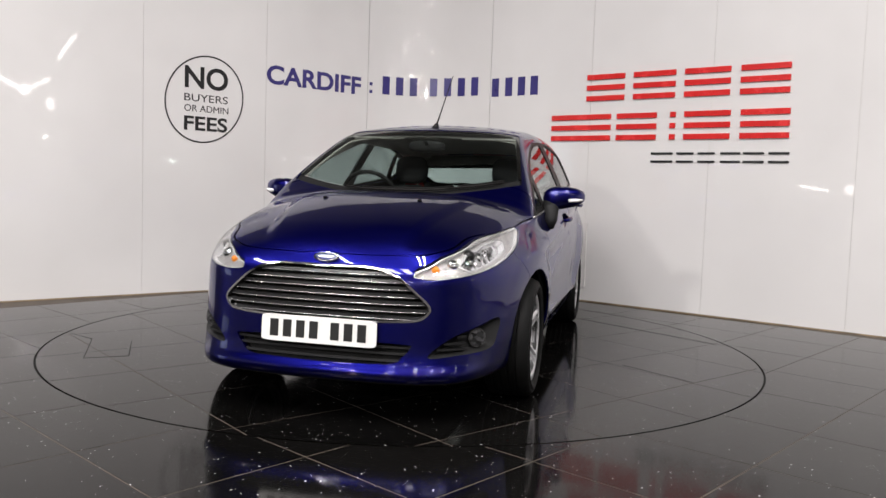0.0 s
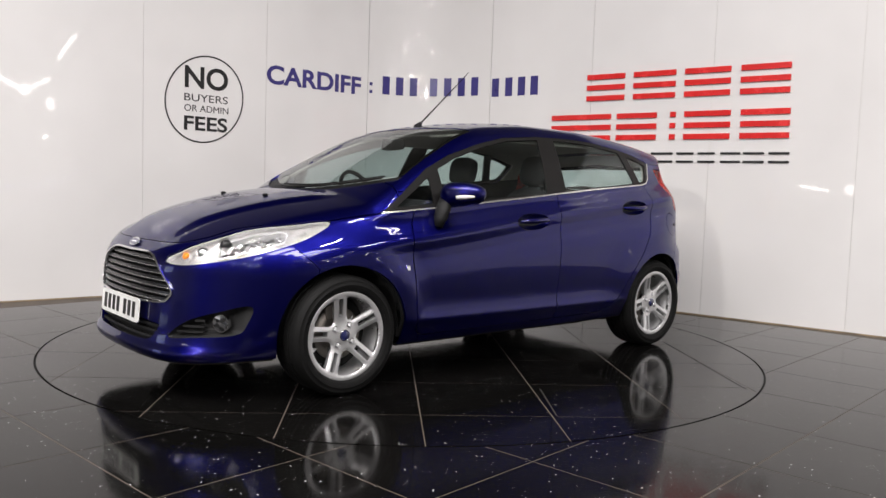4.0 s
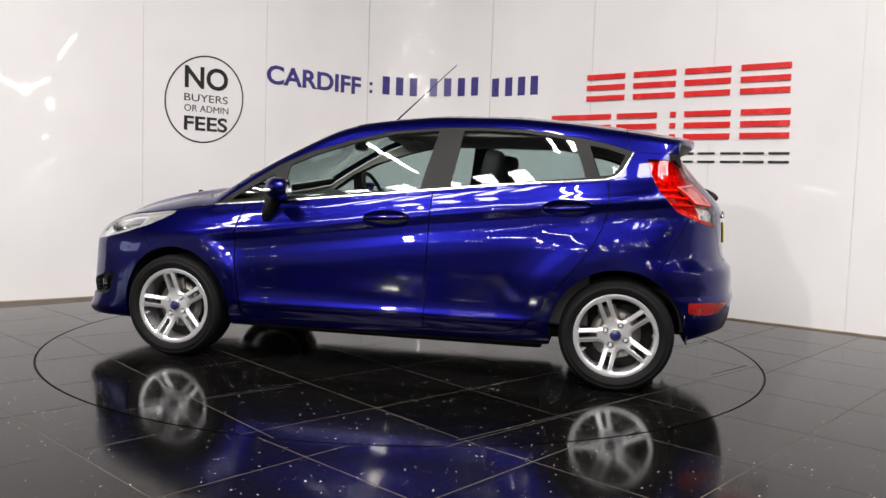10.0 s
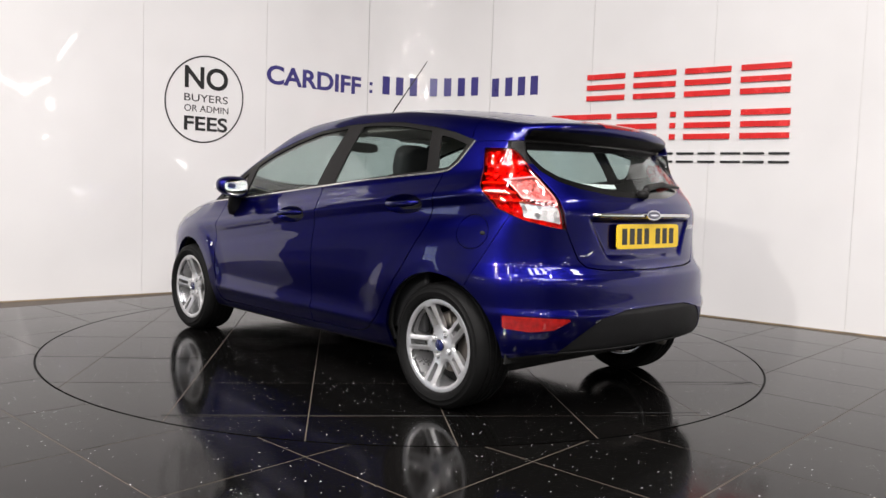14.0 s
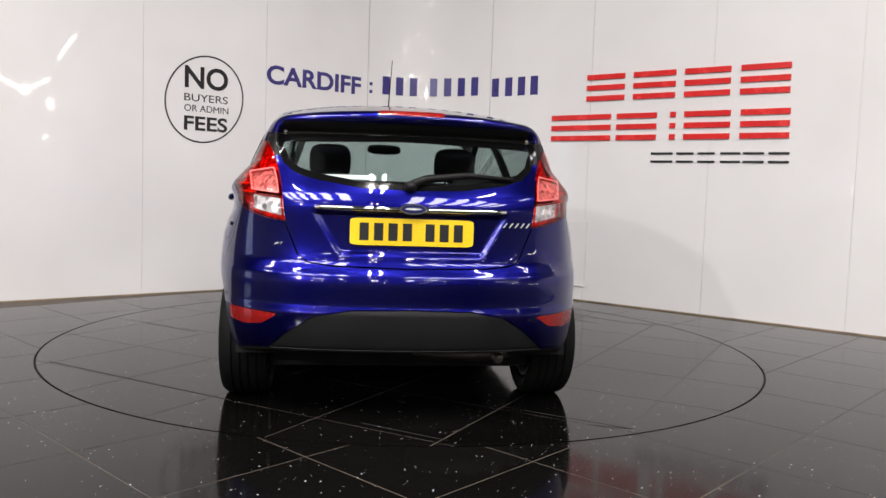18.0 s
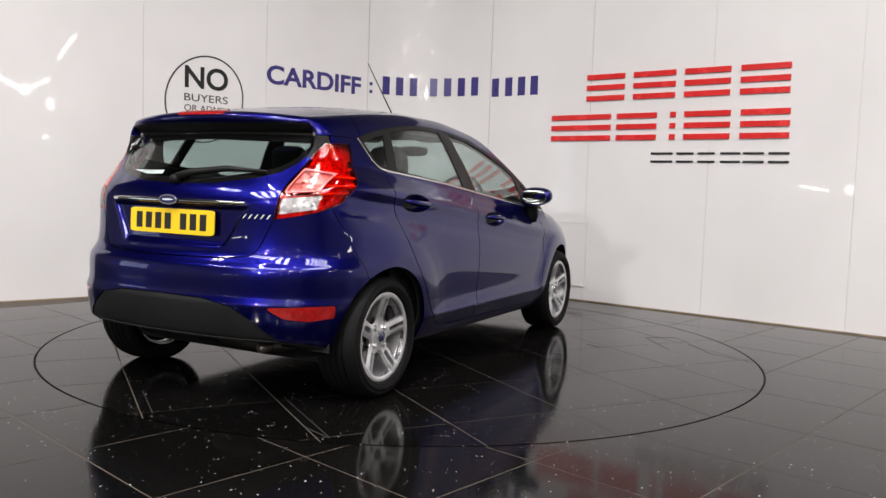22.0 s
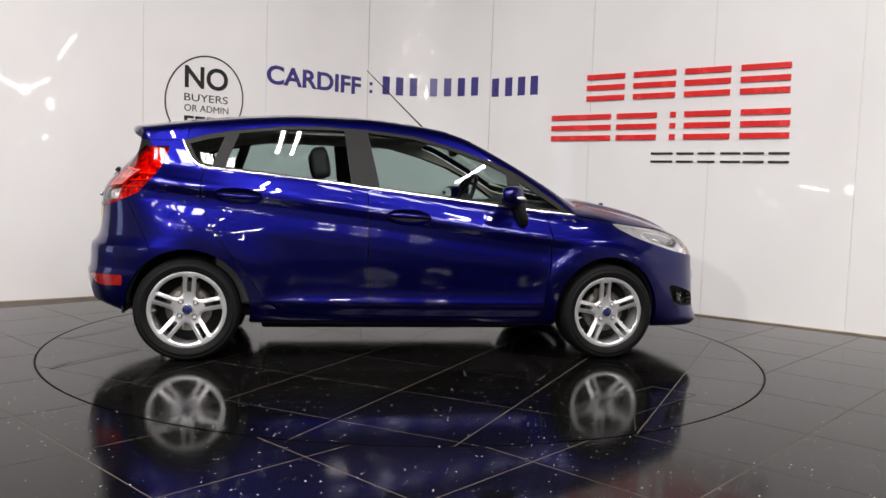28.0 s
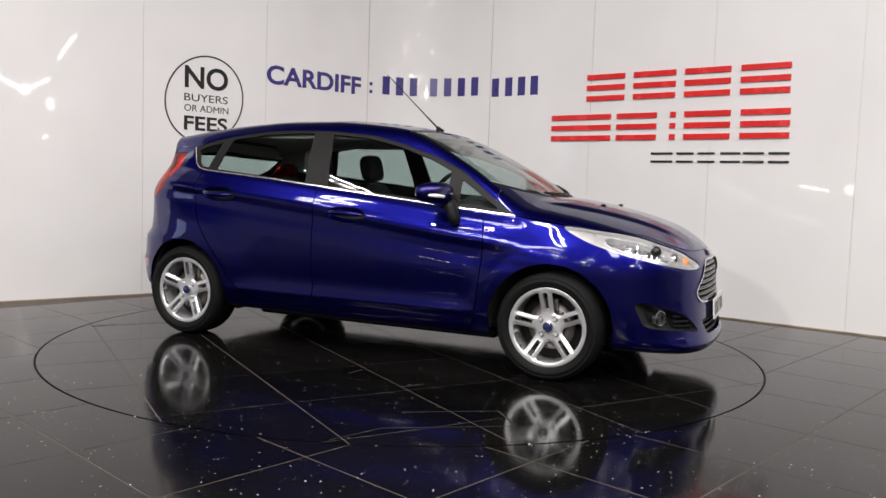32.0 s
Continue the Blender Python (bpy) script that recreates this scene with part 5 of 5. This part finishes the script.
FACE = wheel_face()
STARTS = {(1, 1): 101, (-1, 1): 111, (-1, -1): 86, (1, -1): 96}
shared = {}
for sx in (1, -1):
    for s in (1, -1):
        # The wheel's axis is its own z, which points out of the car's flank.
        hub = Matrix.Translation((sx * HUB_X, s * 0.816, HUB_Z)) @ Matrix.Rotation(math.radians(-90 * s), 4, "X")
        turn = Matrix.Rotation(math.radians(STARTS[sx, s] - 180 if s > 0 else STARTS[sx, s]), 4, "Z")
        if not shared:
            v, t, nn = thicken(FACE, 0.032)
            first = arrays("wheel", v, t, ALLOY, car, "silver alloy wheel with five slotted spokes", normals=nn)
            shared["wheel"] = first.data
            for name, bm, mat, label in (
                    ("tyre", tyre_mesh(), RUBBER, "black rubber tyre"),
                    ("rim_barrel", turned_ring([(0.212, -0.012), (0.218, -0.002), (0.221, -0.010), (0.214, -0.05), (0.200, -0.10), (0.205, -0.185), (0.198, -0.185), (0.192, -0.10), (0.200, -0.05)]), ALLOY, ""),
                    ("brake_disc", turned_ring([(0.05, -0.088), (0.130, -0.088), (0.130, -0.108), (0.05, -0.108)], 48), IRON, "rusty brake disc"),
                    ("wheel_back", turned_ring([(0.001, -0.135), (0.188, -0.135), (0.188, -0.15), (0.001, -0.15)], 48), INNER, "dark wheel inside"),
                    ("centre_cap", turned_ring([(0.0005, -0.014), (0.020, -0.0145), (0.0245, -0.018), (0.026, -0.03), (0.0005, -0.03)], 32), BADGE_BLUE, "dark blue centre cap"),
                    ("cap_rim", turned_ring([(0.0245, -0.017), (0.027, -0.0145), (0.0295, -0.02), (0.027, -0.03)], 32), CHROME, ""),
                    ("brake_caliper", box(0.075, 0.15, -0.05, 0.05, -0.13, -0.075, 0.012), IRON, "dark brake caliper")):
                o = part(name, bm, mat, None, label, name != "brake_caliper")
                if name in ("tyre", "rim_barrel", "centre_cap"):
                    o.data.set_sharp_from_angle(angle=0.7)
                shared[name] = o.data
                shared[name + "_label"] = label
                bpy.data.objects.remove(o)
            nut = bmesh.new()
            bmesh.ops.create_cone(nut, cap_ends=True, segments=6, radius1=0.0120, radius2=0.0095, depth=0.020)
            o = part("wheel_nut", nut, SILVER)
            shared["wheel_nut"] = o.data
            bpy.data.objects.remove(o)
            wheel = first
        else:
            wheel = tagged(new("wheel", shared["wheel"]), "silver alloy wheel with five slotted spokes")
            wheel.parent = car
        wheel.matrix_basis = hub @ turn
        for name in ("tyre", "rim_barrel", "brake_disc", "wheel_back", "centre_cap", "cap_rim", "brake_caliper"):
            o = tagged(new(name, shared[name]), shared[name + "_label"])
            o.parent = wheel
        for k in range(4):
            o = new("wheel_nut", shared["wheel_nut"])
            o.parent = wheel
            b = math.pi / 4 + math.pi / 2 * k
            o.matrix_basis = Matrix.Translation((0.057 * math.cos(b), 0.057 * math.sin(b), -0.026))
        liner = turned_ring([(0.352, 0.045), (0.352, -0.24), (0.0005, -0.24), (0.0005, -0.247), (0.359, -0.247), (0.359, 0.045)], 72)
        cut_off = [v for v in liner.verts if v.co.y * (1 if s > 0 else -1) > 0.045]
        bmesh.ops.delete(liner, geom=cut_off, context="VERTS")
        bmesh.ops.transform(liner, matrix=Matrix.Translation((sx * HUB_X, s * 0.70, HUB_Z)) @ Matrix.Rotation(math.radians(-90 * s), 4, "X"), verts=liner.verts)
        part("wheel_arch_liner", liner, INNER, car, "black wheel arch liner")


# ---- cabin ----
part("cabin_floor", box(-1.35, 0.95, -0.68, 0.68, 0.24, 0.30, 0.02), INNER, car, "black cabin floor")
part("parcel_shelf", box(-1.55, -1.16, -0.56, 0.56, 0.93, 0.955, 0.01), CLOTH, car, "black parcel shelf")
dash = bmesh.new()
section = [(0.52, 0.66), (0.50, 0.80), (0.53, 0.90), (0.60, 0.945), (0.75, 0.955), (0.98, 0.93), (1.02, 0.80), (0.95, 0.60)]
rows = []
for y in np.linspace(-0.66, 0.66, 23):
    hump = 0.035 * math.exp(-((y + 0.36) / 0.14) ** 2)
    rows.append([dash.verts.new((x, y, z + hump * (0.85 < z) * (x < 0.8))) for x, z in section])
for a, b in zip(rows, rows[1:]):
    for k in range(len(section)):
        q = (k + 1) % len(section)
        dash.faces.new((a[k], b[k], b[q], a[q]))
dash.faces.new(rows[0]), dash.faces.new(rows[-1][::-1])
bmesh.ops.recalc_face_normals(dash, faces=dash.faces)
dashboard = part("dashboard", dash, CABIN, car, "dark grained dashboard", True)
part("centre_console", box(-0.1, 0.55, -0.11, 0.11, 0.28, 0.62, 0.04), CABIN, car, "dark centre console")
tilt = Matrix.Translation((0.40, -0.36, 0.942)) @ Matrix.Rotation(math.radians(-66), 4, "Y")
rim = turned_ring([(0.180 + 0.014 * math.cos(k * math.pi / 4), 0.014 * math.sin(k * math.pi / 4)) for k in range(8)], 40)
bmesh.ops.transform(rim, matrix=tilt, verts=rim.verts)
steering = part("steering_wheel", rim, TRIM, car, "black steering wheel", True)
hub_bm = blob((0, 0, -0.01), (0.06, 0.065, 0.025), 2.5)
for p0, p1 in (((0, 0.05, -0.01), (0, 0.178, 0)), ((0, -0.05, -0.01), (0, -0.178, 0)), ((-0.05, 0.0, -0.01), (-0.178, 0.0, 0))):
    disc_rod(0.014, p0, p1, 10, bm=hub_bm)
bmesh.ops.transform(hub_bm, matrix=tilt, verts=hub_bm.verts)
part("steering_hub", hub_bm, CABIN, steering, "", True)


def front_seat(y):
    cushion = blob((-0.05, y, 0.50), (0.26, 0.25, 0.085), 3.5)
    ob = part("front_seat", cushion, CLOTH, car, "charcoal cloth front seat", True)
    back = blob((0, 0, 0), (0.075, 0.245, 0.285), 3.2)
    for v in back.verts:
        v.co.y *= 1 - 0.16 * (v.co.z > 0) * (v.co.z / 0.285) ** 2
    bmesh.ops.transform(back, matrix=Matrix.Translation((-0.40, y, 0.765)) @ Matrix.Rotation(math.radians(-17), 4, "Y"), verts=back.verts)
    part("seat_back", back, CLOTH, ob, "", True)
    rest = blob((0, 0, 0), (0.055, 0.118, 0.098), 3.6)
    bmesh.ops.transform(rest, matrix=Matrix.Translation((-0.512, y, 1.152)) @ Matrix.Rotation(math.radians(-12), 4, "Y"), verts=rest.verts)
    part("headrest", rest, CLOTH, ob, "", True)
    for d in (-0.05, 0.05):
        part("headrest_post", disc_rod(0.006, (-0.485, y + d, 1.0), (-0.505, y + d, 1.1), 8), CHROME, ob, "steel post", True)


front_seat(0.36), front_seat(-0.36)
bench = part("rear_bench", blob((-0.86, 0, 0.50), (0.27, 0.62, 0.09), 4), CLOTH, car, "charcoal cloth rear bench", True)
back = blob((0, 0, 0), (0.08, 0.62, 0.29), 4)
bmesh.ops.transform(back, matrix=Matrix.Translation((-1.15, 0, 0.76)) @ Matrix.Rotation(math.radians(-20), 4, "Y"), verts=back.verts)
part("bench_back", back, CLOTH, bench, "", True)
for y in (-0.36, 0.36):
    part("rear_headrest", blob((-1.262, y, 1.025), (0.045, 0.115, 0.05), 3.4), CLOTH, bench, "", True)
mirror = part("rear_view_mirror", blob((0.40, 0.0, 1.275), (0.018, 0.115, 0.034), 3.2), TRIM, car, "black rear view mirror", True)
part("mirror_stem", strip([(0.41, 0, 1.285), (0.46, 0, 1.30), (0.475, 0, 1.296)], 0.009), TRIM, mirror, "", True)
for s in (1, -1):
    part("sun_visor", box(0.10, 0.27, s * 0.36 - 0.17, s * 0.36 + 0.17, 1.325, 1.342, 0.006), LINING, car, "grey sun visor")
    card = box(-1.10, 0.78, s * 0.74 - 0.02, s * 0.74 + 0.02, 0.32, 0.86, 0.015)
    part("door_card", card, CABIN, car, "dark door lining")
# Boxes added under the car to block the wall's bright reflection there.
blocker = box(-0.85, 0.85, -0.52, 0.52, 0.142, 0.24, 0.02)
box(-1.45, -0.95, -0.62, 0.62, 0.165, 0.26, 0.03, bm=blocker)
box(1.0, 1.75, -0.42, 0.42, 0.155, 0.26, 0.03, bm=blocker)
part("underfloor_blocker", blocker, INNER, car, "matt black boxes added under the floor to block light")
part("exhaust_pipe", disc_rod(0.024, (-1.52, -0.42, 0.262), (-1.68, -0.42, 0.258), 20), IRON, car, "dull exhaust pipe", True)
part("silencer", blob((-1.50, -0.28, 0.285), (0.13, 0.26, 0.065), 3), IRON, car, "dull steel silencer", True)


# ---- what moves ----
def motions():
    """The turntable carries the car round once, clockwise seen from above, at about 8.75 degrees a second."""
    drift = (0.3, -0.05, -0.17, -0.19, -0.01, 0.23, 0.27, 0.33, 0.1, -0.35, -0.55, -0.52, -0.22, 0.05, 0.21, 0.25, 0.32)
    plate_rows, car_rows = [], []
    for k, extra in enumerate(drift):
        m = pose(0, 0, 0, 0, 0, -106.744 - 8.749 * 2 * k + extra)
        plate_rows.append((2 * k, m))
        car_rows.append((2 * k, m @ pose(CAR_X, CAR_Y, 0)))
    walk(turntable, plate_rows)
    walk(car, car_rows)


motions()
